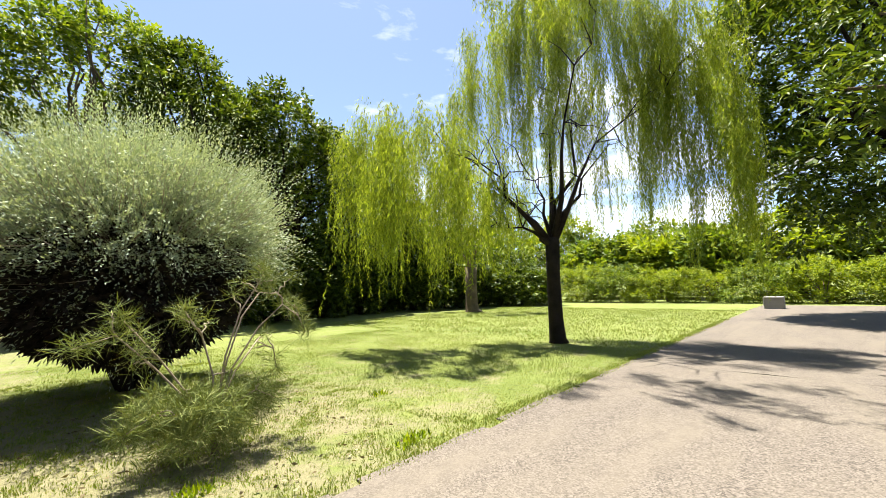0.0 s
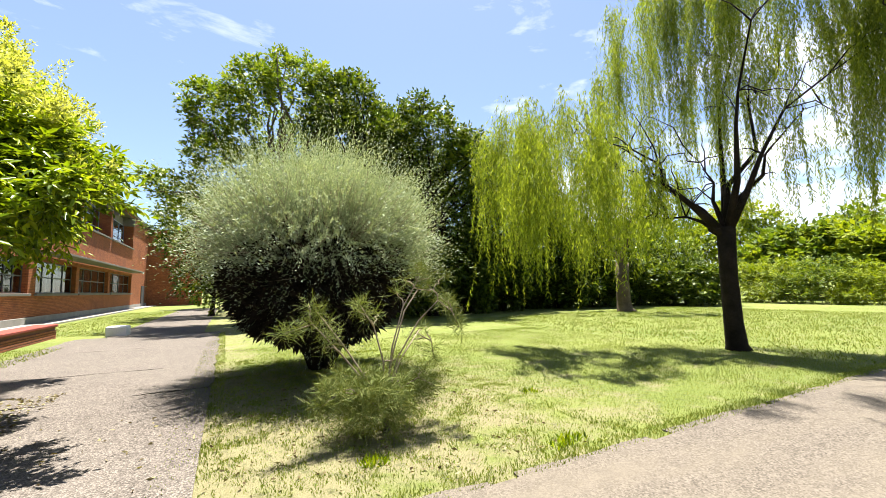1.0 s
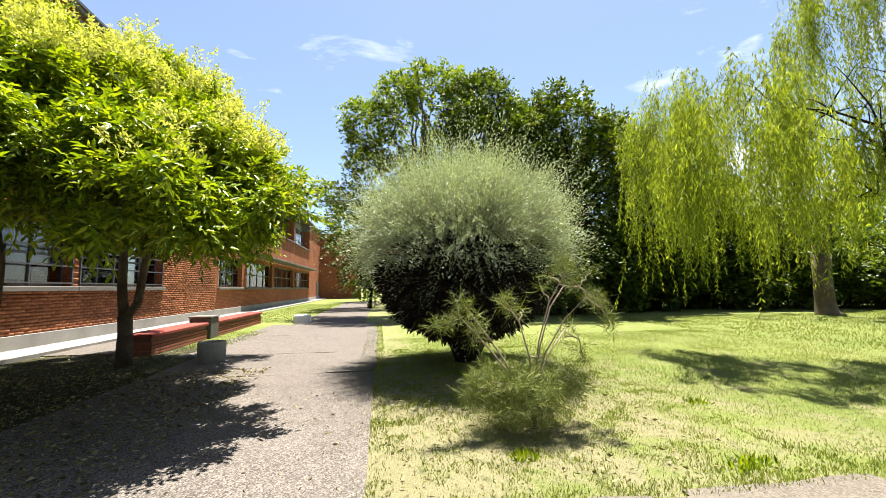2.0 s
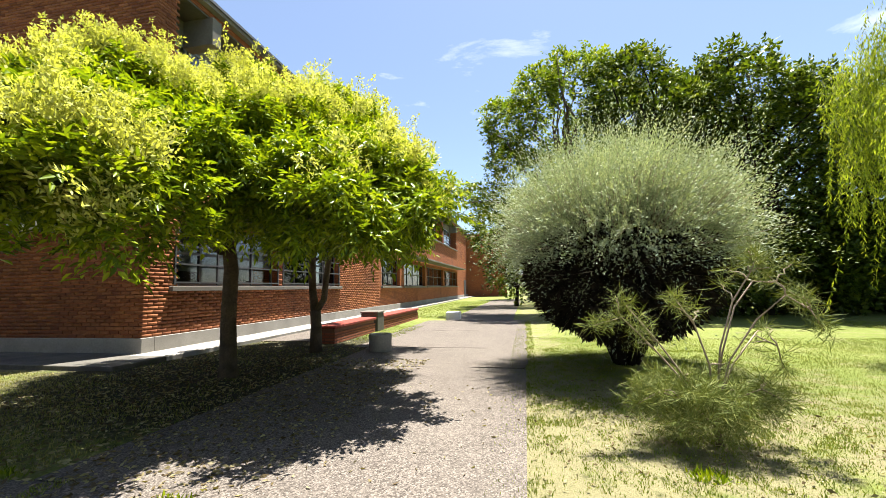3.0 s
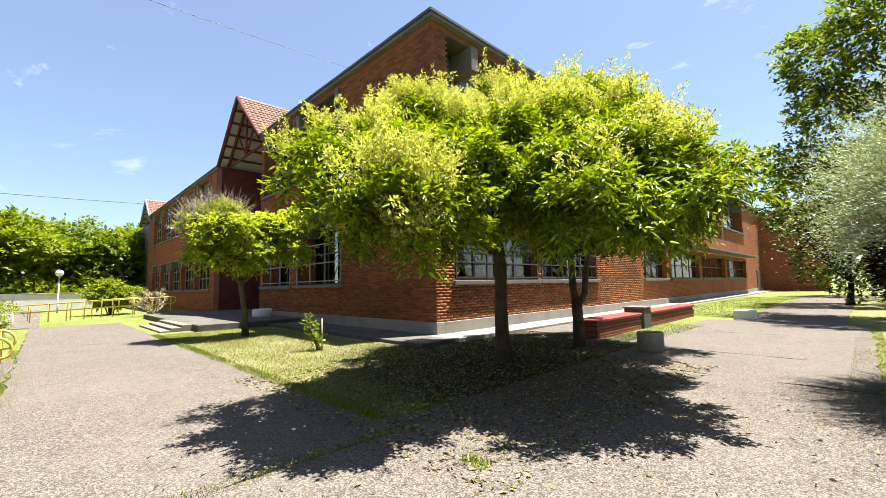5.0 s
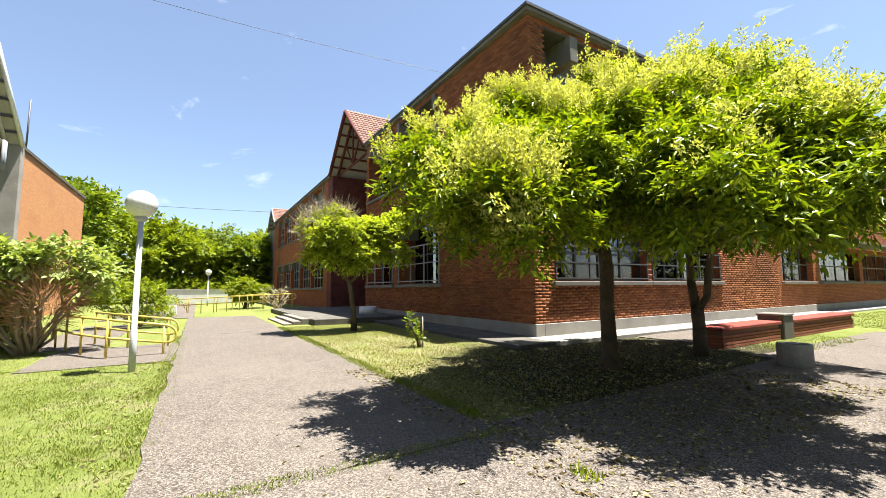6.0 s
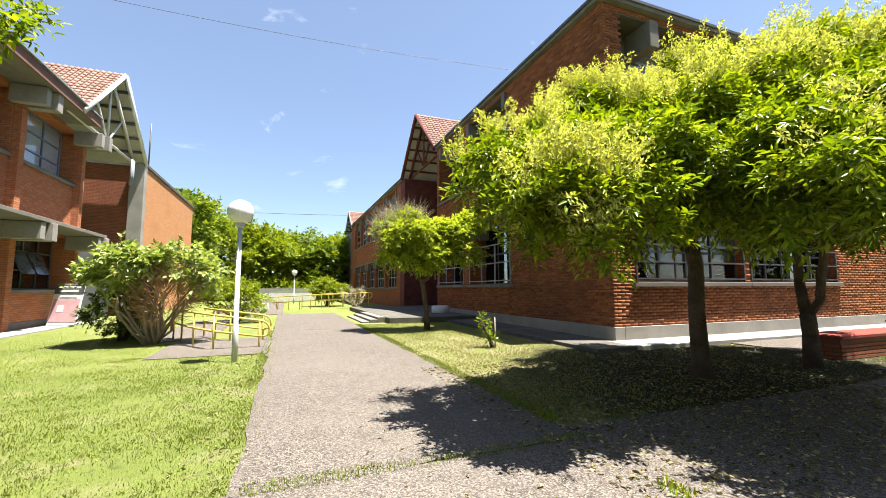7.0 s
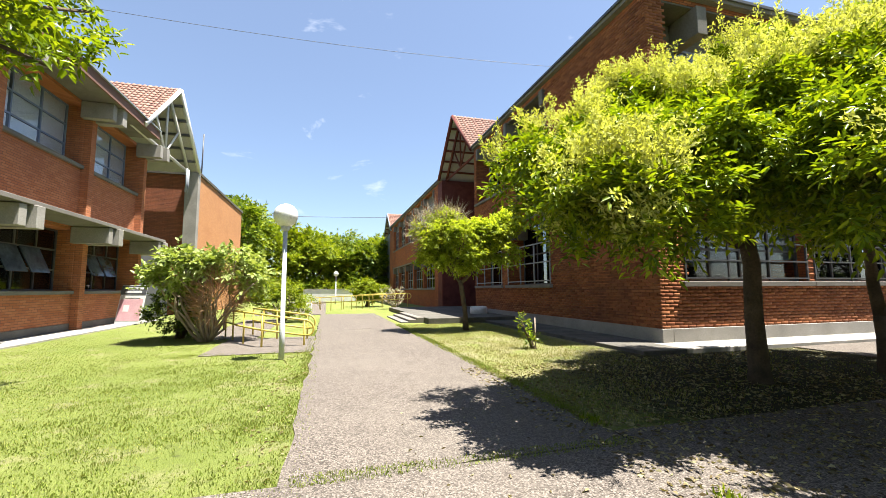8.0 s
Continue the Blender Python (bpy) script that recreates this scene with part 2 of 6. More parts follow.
# lighter copy of the brick: sunlight on the plain wall put into its colour
M_BRICK_SUNLIT = brick_material("sunlit_orange_brick", ((0.42, 0.2, 0.085), (0.5, 0.25, 0.115)), (0.34, 0.18, 0.1), stain=(0.34, 0.15, 0.07), relief=0.3)
# dark bench brick; on recess walls the dark tone is painted shade
M_BRICK_DARK = brick_material("dark_and_shaded_brick", ((0.26, 0.09, 0.05), (0.33, 0.12, 0.065)), (0.12, 0.06, 0.04))
M_PIECE = piece_brick_material("brick_piece", ((0.19, 0.067, 0.031), (0.34, 0.138, 0.06)), (0.085, 0.038, 0.028))
M_MORTAR = surface("brick_mortar", (0.17, 0.08, 0.052), (0.24, 0.115, 0.075), 0.95, 2.0, 60, 0.4)
M_RED = surface("red_painted_brick", (0.2, 0.04, 0.032), (0.3, 0.075, 0.055), 0.75, 1.5, 40, 0.3, 0.008, (0.12, 0.06, 0.045))
M_FASCIA = surface("roof_fascia", (0.16, 0.09, 0.07), (0.24, 0.14, 0.11), 0.8, 0.8, 30, 0.2)
M_DARKMETAL = surface("dark_sheet_metal", (0.06, 0.065, 0.07), (0.1, 0.1, 0.11), 0.55, 1, 30, 0.1)
M_STEEL = surface("grey_painted_steel", (0.2, 0.22, 0.25), (0.3, 0.32, 0.35), 0.5, 2, 40, 0.1)
M_BLUESTEEL = surface("blue_grey_window_steel", (0.15, 0.2, 0.31), (0.22, 0.28, 0.4), 0.5, 2, 40, 0.1)
M_WHITE = surface("white_paint", (0.62, 0.62, 0.6), (0.75, 0.75, 0.73), 0.5, 2, 40, 0.1, 0.004, (0.45, 0.43, 0.4), stain_at=(0.65, 0.9))
M_YELLOW = surface("yellow_paint", (0.5, 0.38, 0.06), (0.62, 0.48, 0.1), 0.5, 3, 40, 0.1, 0.004, (0.3, 0.2, 0.06), stain_at=(0.66, 0.85))
M_GLASS = glass_material("window_glass", (0.92, 0.95, 0.97))
M_GLASS_DIM = glass_material("dim_window_glass", (0.3, 0.33, 0.35))
# opaque pane with a sky reflection put into its blue tones
M_SKYPANE = surface("sky_tinted_pane", (0.03, 0.04, 0.065), (0.1, 0.13, 0.18), 0.15, 2.2, 12, 0.02)
# dim and bright copies of the blind: window brightness put into the colour
M_BLIND = surface("dim_blind", (0.13, 0.15, 0.14), (0.2, 0.22, 0.21), 0.8, 1, 20, 0.1)
M_BLIND_BRIGHT = surface("bright_blind", (0.74, 0.77, 0.8), (0.82, 0.84, 0.86), 0.8, 1, 20, 0.1)
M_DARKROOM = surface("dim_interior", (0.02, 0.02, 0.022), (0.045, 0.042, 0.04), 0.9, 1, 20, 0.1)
M_TILE = tile_material("clay_roof_tile")
M_WOODRED = surface("dark_red_timber", (0.1, 0.03, 0.025), (0.17, 0.055, 0.045), 0.75, 2, 40, 0.3)
M_BOARD = surface("pale_lining_board", (0.42, 0.4, 0.37), (0.55, 0.53, 0.5), 0.8, 1, 30, 0.2)
M_BARK = surface("grey_brown_bark", (0.07, 0.052, 0.036), (0.19, 0.145, 0.1), 0.95, 3, 35, 1.0, 0.03)
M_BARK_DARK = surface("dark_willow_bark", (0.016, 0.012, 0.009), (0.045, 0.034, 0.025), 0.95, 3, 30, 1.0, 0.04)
M_TWIG = surface("pale_twig", (0.26, 0.2, 0.15), (0.4, 0.33, 0.26), 0.9, 3, 40, 0.5)
L_BRIGHT = leaf_material("privet_leaf", ((0.06, 0.105, 0.007), (0.19, 0.27, 0.008), (0.36, 0.42, 0.016)), 0.4, 0.33)
L_FLOWER = leaf_material("cream_blossom", ((0.45, 0.48, 0.1), (0.6, 0.61, 0.22)), 0.4, 0.8)
L_OLIVE = leaf_material("silvery_leaf", ((0.23, 0.285, 0.175), (0.39, 0.455, 0.305), (0.56, 0.61, 0.46)), 0.16, 0.75)
L_WILLOW = leaf_material("willow_leaf", ((0.13, 0.185, 0.02), (0.25, 0.32, 0.035), (0.38, 0.43, 0.065)), 0.55, 0.5)
L_YOUNG = leaf_material("young_leaf", ((0.2, 0.27, 0.02), (0.34, 0.42, 0.035), (0.46, 0.52, 0.09)), 0.6, 0.4)
L_DARK = leaf_material("dark_tree_leaf", ((0.022, 0.042, 0.005), (0.075, 0.12, 0.01), (0.19, 0.235, 0.024)), 0.3, 0.45)
L_MID = leaf_material("mid_green_leaf", ((0.045, 0.085, 0.008), (0.13, 0.19, 0.013), (0.27, 0.32, 0.03)), 0.38, 0.45)
L_LIME = leaf_material("lime_hedge_leaf", ((0.1, 0.15, 0.008), (0.2, 0.26, 0.01), (0.32, 0.36, 0.025)), 0.38, 0.55)
L_NEEDLE = leaf_material("grey_green_needle", ((0.09, 0.12, 0.025), (0.165, 0.2, 0.05), (0.26, 0.28, 0.09)), 0.2, 0.7)
L_GRASS = leaf_material("grass_blade", ((0.13, 0.18, 0.026), (0.2, 0.26, 0.042), (0.31, 0.31, 0.1)), 0.3, 0.7)
L_STRAW = leaf_material("drying_grass_blade", ((0.18, 0.2, 0.045), (0.3, 0.29, 0.1), (0.42, 0.38, 0.18)), 0.3, 0.7)
L_DRY = leaf_material("fallen_leaf", ((0.1, 0.07, 0.035), (0.24, 0.2, 0.1), (0.42, 0.39, 0.2)), 0.2, 0.5)
L_FADED = leaf_material("faded_twig_leaf", ((0.26, 0.23, 0.16), (0.36, 0.33, 0.24), (0.44, 0.42, 0.32)), 0.3, 0.7)


# ---- building blocks ----
def attach(ob, parent):
    """Parents ob so that its own coordinates stay the place's."""
    if parent is not None:
        ob.parent = parent
        if parent.parent is None:
            ob.matrix_parent_inverse = Matrix.Translation(-parent.location)
    return ob


def part(name, bm, material, parent=None, label=""):
    """Links a bmesh as one mesh object under a thing or a part."""
    me = bpy.data.meshes.new(name)
    bm.to_mesh(me)
    bm.free()
    me.materials.append(material)
    ob = new(name, me)
    attach(ob, parent)
    if label:
        tagged(ob, label)
    return ob


def thing(name, label, category, group="", kind="", at=(0, 0, 0)):
    e = new(name)
    e.location = at
    e.empty_display_size = 0.2
    return tagged(e, label, category, group, kind)


def add_box(bm, x0, x1, y0, y1, z0, z1, bevel=0.0):
    m = Matrix.LocRotScale(((x0 + x1) / 2, (y0 + y1) / 2, (z0 + z1) / 2), None, (abs(x1 - x0), abs(y1 - y0), abs(z1 - z0)))
    v = bmesh.ops.create_cube(bm, size=1.0, matrix=m)["verts"]
    if bevel:
        bmesh.ops.bevel(bm, geom=list({e for w in v for e in w.link_edges}), offset=bevel, segments=1, affect="EDGES")


def box(x0, x1, y0, y1, z0, z1, bevel=0.0):
    bm = bmesh.new()
    add_box(bm, x0, x1, y0, y1, z0, z1, bevel)
    return bm


def boxes(rows, bevel=0.0):
    bm = bmesh.new()
    for r in rows:
        add_box(bm, *r, bevel)
    return bm


def add_tube(bm, pts, radii, seg=8, cap=True):
    """A tapered tube along points."""
    pts = [Vector(p) for p in pts]
    rings, side = [], None
    for i, p in enumerate(pts):
        d = (pts[min(i + 1, len(pts) - 1)] - pts[max(i - 1, 0)])
        d = d.normalized() if d.length > 1e-6 else Vector((0, 0, 1))
        ref = side if side is not None else (Vector((1, 0, 0)) if abs(d.x) < 0.9 else Vector((0, 1, 0)))
        u = (ref - d * ref.dot(d)).normalized()
        side, w = u, d.cross(u)
        r = radii[i] if isinstance(radii, (list, tuple)) else radii
        rings.append([bm.verts.new(p + (u * math.cos(a) + w * math.sin(a)) * r) for a in (2 * math.pi * k / seg for k in range(seg))])
    for a, b in zip(rings, rings[1:]):
        for k in range(seg):
            f = bm.faces.new((a[k], a[(k + 1) % seg], b[(k + 1) % seg], b[k]))
            f.smooth = True
    if cap:
        bm.faces.new(rings[0][::-1])
        bm.faces.new(rings[-1])


def tube(pts, radii, seg=8):
    bm = bmesh.new()
    add_tube(bm, pts, radii, seg)
    return bm


def lathe(profile, at=(0, 0, 0), seg=24):
    """A turned body from (radius, height) pairs."""
    bm = bmesh.new()
    rings = []
    for r, z in profile:
        rings.append([bm.verts.new((at[0] + r * math.cos(2 * math.pi * k / seg), at[1] + r * math.sin(2 * math.pi * k / seg), at[2] + z)) for k in range(seg)])
    for a, b in zip(rings, rings[1:]):
        for k in range(seg):
            bm.faces.new((a[k], a[(k + 1) % seg], b[(k + 1) % seg], b[k])).smooth = True
    bm.faces.new(rings[0][::-1])
    bm.faces.new(rings[-1])
    return bm


def mesh_from_arrays(name, verts, quads, material, parent=None, label="", kind="", category=""):
    """One mesh of quads from numpy arrays."""
    me = bpy.data.meshes.new(name)
    nv, nq = len(verts), len(quads)
    k = quads.shape[1]
    me.vertices.add(nv)
    me.vertices.foreach_set("co", verts.astype(np.float32).ravel())
    me.loops.add(nq * k)
    me.loops.foreach_set("vertex_index", quads.astype(np.int32).ravel())
    me.polygons.add(nq)
    me.polygons.foreach_set("loop_start", np.arange(0, nq * k, k, dtype=np.int32))
    me.update(calc_edges=True)
    me.materials.append(material)
    ob = attach(new(name, me), parent)
    tagged(ob, label, category, "", kind)
    return ob


def unit(v):
    return v / np.maximum(np.linalg.norm(v, axis=-1, keepdims=True), 1e-9)


def leaf_arrays(rng, pos, way, length, width, fold=0.25, flat=0.0, face=None):
    """Folded leaves: base, two sides and tip, each at pos and pointing along way."""
    n = len(pos)
    way = unit(way)
    face = unit(rng.normal(size=(n, 3)) * (1 - flat) + np.array([0, 0, flat])) if face is None else face
    side = np.cross(way, face)
    side = unit(side)
    up = np.cross(side, way)
    ln = (length * rng.uniform(0.7, 1.3, n))[:, None]
    wd = (width * rng.uniform(0.7, 1.3, n))[:, None]
    mid = pos + way * ln * 0.45
    v = np.stack([pos, mid + side * wd * 0.5 + up * wd * fold, pos + way * ln, mid - side * wd * 0.5 + up * wd * fold], 1).reshape(-1, 3)
    q = np.arange(n * 4).reshape(n, 4)
    return v, q


def blade_arrays(rng, pos, way, face, length, width, fold=0.22, curl=0.12):
    """Pointed leaves of two halves folded on the midrib, with a drooping tip."""
    n = len(pos)
    way = unit(way)
    side = unit(np.cross(way, face))
    up = np.cross(side, way)
    ln = (length * rng.uniform(0.65, 1.25, n))[:, None]
    wd = (width * rng.uniform(0.75, 1.25, n))[:, None]
    a, b = pos + way * ln * 0.3, pos + way * ln * 0.66 - up * ln * curl * 0.3
    tip = pos + way * ln - up * ln * curl
    v = np.stack([pos, a + side * wd * 0.5 + up * wd * fold, b + side * wd * 0.36 + up * wd * fold * 0.7, tip,
                  b - side * wd * 0.36 + up * wd * fold * 0.7, a - side * wd * 0.5 + up * wd * fold], 1).reshape(-1, 3)
    k = np.arange(n)[:, None] * 6
    q = np.concatenate([k + np.array([[0, 1, 2, 3]]), k + np.array([[0, 3, 4, 5]])], 0)
    return v, q


def sprays(name, rng, c, out, twigs, per, reach, leaf, material, parent, up=0.35, droop=0.4, fan=0.6, label="", rich=True):
    """Leafy twigs fanning from clump centres, each with leaves set along it and turned to the light."""
    ti = np.repeat(np.arange(len(c)), twigs)
    go = unit(out[ti] + rng.normal(size=(len(ti), 3)) * fan + np.array([0, 0, up]))
    ln = reach * rng.uniform(0.5, 1.25, len(ti))
    root = c[ti] - out[ti] * reach * 0.4 + rng.normal(size=(len(ti), 3)) * reach * 0.22
    side = unit(np.cross(go, np.array([0, 0, 1.0])) + rng.normal(size=go.shape) * 0.15)
    lift = np.cross(side, go)
    li = np.repeat(np.arange(len(ti)), per)
    n = len(li)
    f = np.tile(np.linspace(0.15, 1.0, per), len(ti)) + rng.uniform(-0.06, 0.06, n)
    pos = root[li] + go[li] * (ln[li] * f)[:, None]
    pos[:, 2] -= droop * 0.6 * ln[li] * f ** 2
    turn = np.where(np.arange(n) % 2, 0.0, math.pi) + rng.normal(size=n) * 0.55
    radial = side[li] * np.cos(turn)[:, None] + lift[li] * np.sin(turn)[:, None]
    way = go[li] * (0.35 + 0.9 * f[:, None] ** 2) + radial * 0.8 + rng.normal(size=(n, 3)) * 0.15
    way[:, 2] -= droop * rng.uniform(0.3, 1.2, n)
    face = unit(lift[li] * 0.9 + out[ti][li] * 0.35 + np.array([0, 0, 0.3]) + rng.normal(size=(n, 3)) * 0.35)
    v, q = blade_arrays(rng, pos, way, face, leaf[0], leaf[1]) if rich else leaf_arrays(rng, pos, way, leaf[0], leaf[1], -0.15, 0.0, face)
    return mesh_from_arrays(name, v, q, material, parent, label)


def clumps_in(rng, lobes, n, shell=0.45):
    """Clump centres spread through the outer part of ellipsoid lobes, with their outward ways."""
    vol = np.array([l[3] * l[4] * l[5] for l in lobes]) ** 0.75
    which = rng.choice(len(lobes), n, p=vol / vol.sum())
    d = unit(rng.normal(size=(n, 3)))
    r = rng.uniform(shell, 1.0, n) ** 0.6
    a = np.array([l[:6] for l in lobes], float)[which]
    return a[:, :3] + d * r[:, None] * a[:, 3:], d


def rosettes(name, rng, c, out, per, size, leaf, material, parent, droop=0.4, label="", up=0.4, loose=0.55):
    """Leaves in rosettes round twig ends, their upper sides turned outwards and to the sky."""
    n = len(c) * per
    idx = np.repeat(np.arange(len(c)), per)
    axis = unit(unit(out + rng.normal(size=out.shape) * 0.35) + np.array([0, 0, up]))[idx]
    way = unit(np.cross(axis, rng.normal(size=(n, 3)))) + axis * rng.uniform(-0.1, 0.6, n)[:, None]
    way[:, 2] -= droop
    way = unit(way)
    scale = rng.uniform(0.7, 1.3, len(c))[idx]
    pos = c[idx] + way * (rng.uniform(0.0, 0.9, n) * size * scale)[:, None] + rng.normal(size=(n, 3)) * size * 0.3
    face = unit(axis + rng.normal(size=(n, 3)) * loose)
    v, q = leaf_arrays(rng, pos, way, leaf[0], leaf[1], -0.18, 0.0, face)
    return mesh_from_arrays(name, v, q, material, parent, label)


def shell_points(rng, lobes, n, lo=0.72, hi=1.04, bottom=0.65, gaps=0.0, hollow=0.8, fill=0.12):
    """Points near the outer skin of joined lobes, flat-bottomed and broken by gaps, with outward ways."""
    a = np.array([l[:6] for l in lobes], float)
    w = (a[:, 3] * a[:, 4] + a[:, 3] * a[:, 5] + a[:, 4] * a[:, 5])
    pts, ways = np.zeros((0, 3)), np.zeros((0, 3))
    while len(pts) < n:
        which = rng.choice(len(a), n, p=w / w.sum())
        d = unit(rng.normal(size=(n, 3)))
        r = a[which][:, 3:] * np.where(d[:, 2:] < 0, np.array([[0.92, 0.92, bottom]]), 1.0)
        p = a[which][:, :3] + d * r * rng.uniform(lo, hi, n)[:, None]
        deep = (((p[:, None] - a[None, :, :3]) / (a[None, :, 3:] * hollow)) ** 2).sum(-1).min(1) < 1
        ok = ~deep | (rng.uniform(size=n) < fill)
        if gaps:
            g = np.array([noise.noise(Vector(q * 1.25)) + 0.6 * noise.noise(Vector(q * 3.1)) for q in p])
            ok &= g > gaps - 0.8 - 0.25 * (d[:, 2] > 0.2)
        pts, ways = np.concatenate([pts, p[ok]]), np.concatenate([ways, d[ok]])
    return pts[:n], ways[:n]


def leafage(name, rng, lobes, clumps, per, leaf, material, parent, floor=0.1, label="", knobs=9, gaps=0.55, up=0.5, rich=False):
    """A lumpy crown of rosettes over joined lobes; returns the object and the twig ends."""
    lumps = []
    for l in lobes:
        for _ in range(knobs):
            d = unit(rng.normal(size=3))
            d[2] = abs(d[2]) if rng.uniform() < 0.7 else d[2]
            r = rng.uniform(0.22, 0.5)
            lumps.append((l[0] + d[0] * l[3] * 0.9, l[1] + d[1] * l[4] * 0.9, l[2] + d[2] * l[5] * 0.95, r * l[3], r * l[4], r * min(l[3], l[5]) * 0.9))
    c, out = shell_points(rng, [(q[0], q[1], q[2], q[3] * 0.88, q[4] * 0.88, q[5] * 0.9) for q in lobes] + lumps, clumps, 0.62, 1.08, 0.9, gaps)
    keep = c[:, 2] > floor
    c, out = c[keep], out[keep]
    return sprays(name, rng, c, out, max(2, per // 6), 6, leaf[0] * 2.1, leaf, material, parent, up * 0.6, 0.35, 0.7, label, rich), c


def bent(rng, a, b, sag=0.0, wob=0.1, n=6):
    a, b = np.array(a, float), np.array(b, float)
    t = np.linspace(0, 1, n)[:, None]
    p = a + (b - a) * t
    ln = np.linalg.norm(b - a)
    p[1:-1] += rng.normal(size=(n - 2, 3)) * wob * ln * 0.3
    p[:, 2] += sag * ln * np.sin(np.pi * t[:, 0])
    return [Vector(x) for x in p]


def limbs(rng, start, targets, r0, r1, sag=0.12, wob=0.12, seg=6):
    bm = bmesh.new()
    for tg in targets:
        p = bent(rng, start, tg, sag, wob)
        add_tube(bm, p, [r0 + (r1 - r0) * i / (len(p) - 1) for i in range(len(p))], seg)
    return bm


# ---- ground and paving ----
def ground_sheet():
    """One sheet to the horizon, finer round the garden."""
    def axis(lo, hi, step):
        near = np.arange(lo, hi + step, step)
        far = np.array([60, 90, 140, 250, 500, 1000, 2000.0])
        return np.concatenate([lo - far[::-1], near, hi + far])
    xs, ys = axis(-30, 40, 0.5), axis(-12, 34, 0.5)
    gx, gy = np.meshgrid(xs, ys, indexing="ij")
    gz = np.array([[0.025 * noise.noise(Vector((x * 0.7, y * 0.7, 0))) if abs(x) < 45 and abs(y) < 45 else 0.0 for y in ys] for x in xs])
    v = np.stack([gx, gy, 0.6 * gz + 0.016], -1).reshape(-1, 3)
    nx, ny = len(xs), len(ys)
    i = (np.arange(nx - 1)[:, None] * ny + np.arange(ny - 1)[None]).reshape(-1)
    q = np.stack([i, i + ny, i + ny + 1, i + 1], -1)
    return mesh_from_arrays("ground", v, q, M_LAWN, None, "sunlit lawn ground of green and dry grass", "structure", "ground")


ground_sheet()

# slabs of washed pebble concrete, each a piece of the pavement
pavement = thing("pavement", "worn washed pebble concrete paths with grassy joints", "pavement", kind="structure")
rng = np.random.default_rng(3)


def slab(x0, x1, y0, y1, z=0.036, wob=0.025, mat=None):
    """A slab with slightly uneven edges."""
    bm = bmesh.new()
    ring = []
    for (ax, ay), (bx, by) in zip(((x0, y0), (x1, y0), (x1, y1), (x0, y1)), ((x1, y0), (x1, y1), (x0, y1), (x0, y0))):
        k = max(2, int(math.hypot(bx - ax, by - ay) / 0.35))
        for j in range(k):
            f = j / k
            ring.append((ax + (bx - ax) * f + rng.uniform(-wob, wob), ay + (by - ay) * f + rng.uniform(-wob, wob)))
    zt = z + (rng.uniform(-0.002, 0.002) if wob else 0.0)
    top = [bm.verts.new((x, y, zt)) for x, y in ring]
    bot = [bm.verts.new((x, y, -0.06)) for x, y in ring]
    bm.faces.new(top)
    for k in range(len(ring)):
        bm.faces.new((top[k], bot[k], bot[(k + 1) % len(ring)], top[(k + 1) % len(ring)]))
    bmesh.ops.recalc_face_normals(bm, faces=bm.faces[:])
    return part("slab", bm, mat or M_AGG, pavement)


for a, b in ((-1.935, -13.7), (-13.7, -23.2)):
    slab(b + 0.012, a - 0.012, -0.55, 2.45, 0.036, 0.04)
slab(-50.0, -23.25, -4.2, -0.3)
slab(-1.95, 1.418, -9.0, 2.5, 0.036, 0.0)
for a, b in ((1.422, 9.4), (9.4, 18.5), (18.5, 31)):
    slab(a + 0.002, b - 0.002, -5.5, 2.47, 0.036, 0.03, M_ROAD)
for a, b in ((2.5, 7.1), (7.1, 9.4), (9.4, 13.2), (13.2, 17.2)):
    slab(-2.25 if a < 9 else -2.7, 1.42, a + (0.016 if a > 3 else 0.0), b - 0.016, 0.036, 0.0 if a < 3 else 0.05)
for a, b in ((17.2, 24), (24, 32), (32, 44)):
    slab(-1.9, 0.9, a + 0.012, b - 0.012)
slab(-5.93, -4.12, 10.4, 13.4)
slab(-5.93, -4.12, 13.43, 17.2)
slab(-11.9, -8.7, -2.9, -0.57, 0.03)
slab(-20.0, -11.95, -3.9, -2.2, 0.03)
# narrow pale kerb along the tree lawn
for i in range(14):
    x0 = 1.45 + i * 1.9 + rng.uniform(0, 0.2)
    slab(x0, x0 + rng.uniform(1.5, 1.9), 2.3, 2.57, 0.031, 0.03, M_ROAD)
part("slab", box(-22, -6, -8.95, -7.9, -0.05, 0.07, 0.01), M_CONC_PALE, pavement, "pale concrete strip along the wall")

# raised walkway round the building, its shaded stretch coloured darker, entrance platform and steps
WALK = 0.11
tagged(part("walkway", boxes([(-6.93, -5.95, 7.35, 60, -0.1, WALK)], 0.012), M_CONC_PALE), "raised pale concrete walkway along the brick wall", "walkway", "", "structure")
tagged(part("walkway", boxes([(-15.0, -5.96, 6.2, 7.345, -0.1, WALK), (-15.0, -6.95, 7.347, 7.64, -0.1, WALK)], 0.012), M_CONC_DARK), "raised concrete walkway with the building's shade in its dark colour", "walkway", "", "structure")
# platform gets the dark tone too, as painted-in building shade
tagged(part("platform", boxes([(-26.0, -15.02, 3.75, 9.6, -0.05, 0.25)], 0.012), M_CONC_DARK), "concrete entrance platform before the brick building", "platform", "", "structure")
steps = thing("steps", "three low concrete steps up to the entrance", "steps", kind="structure")
for i in range(3):
    part("step", box(-20.0, -15.8, 2.76 + 0.33 * i, 3.09 + 0.33 * i - 0.002, -0.05, 0.082 * (i + 1) - 0.004, 0.012), M_CONC, steps)


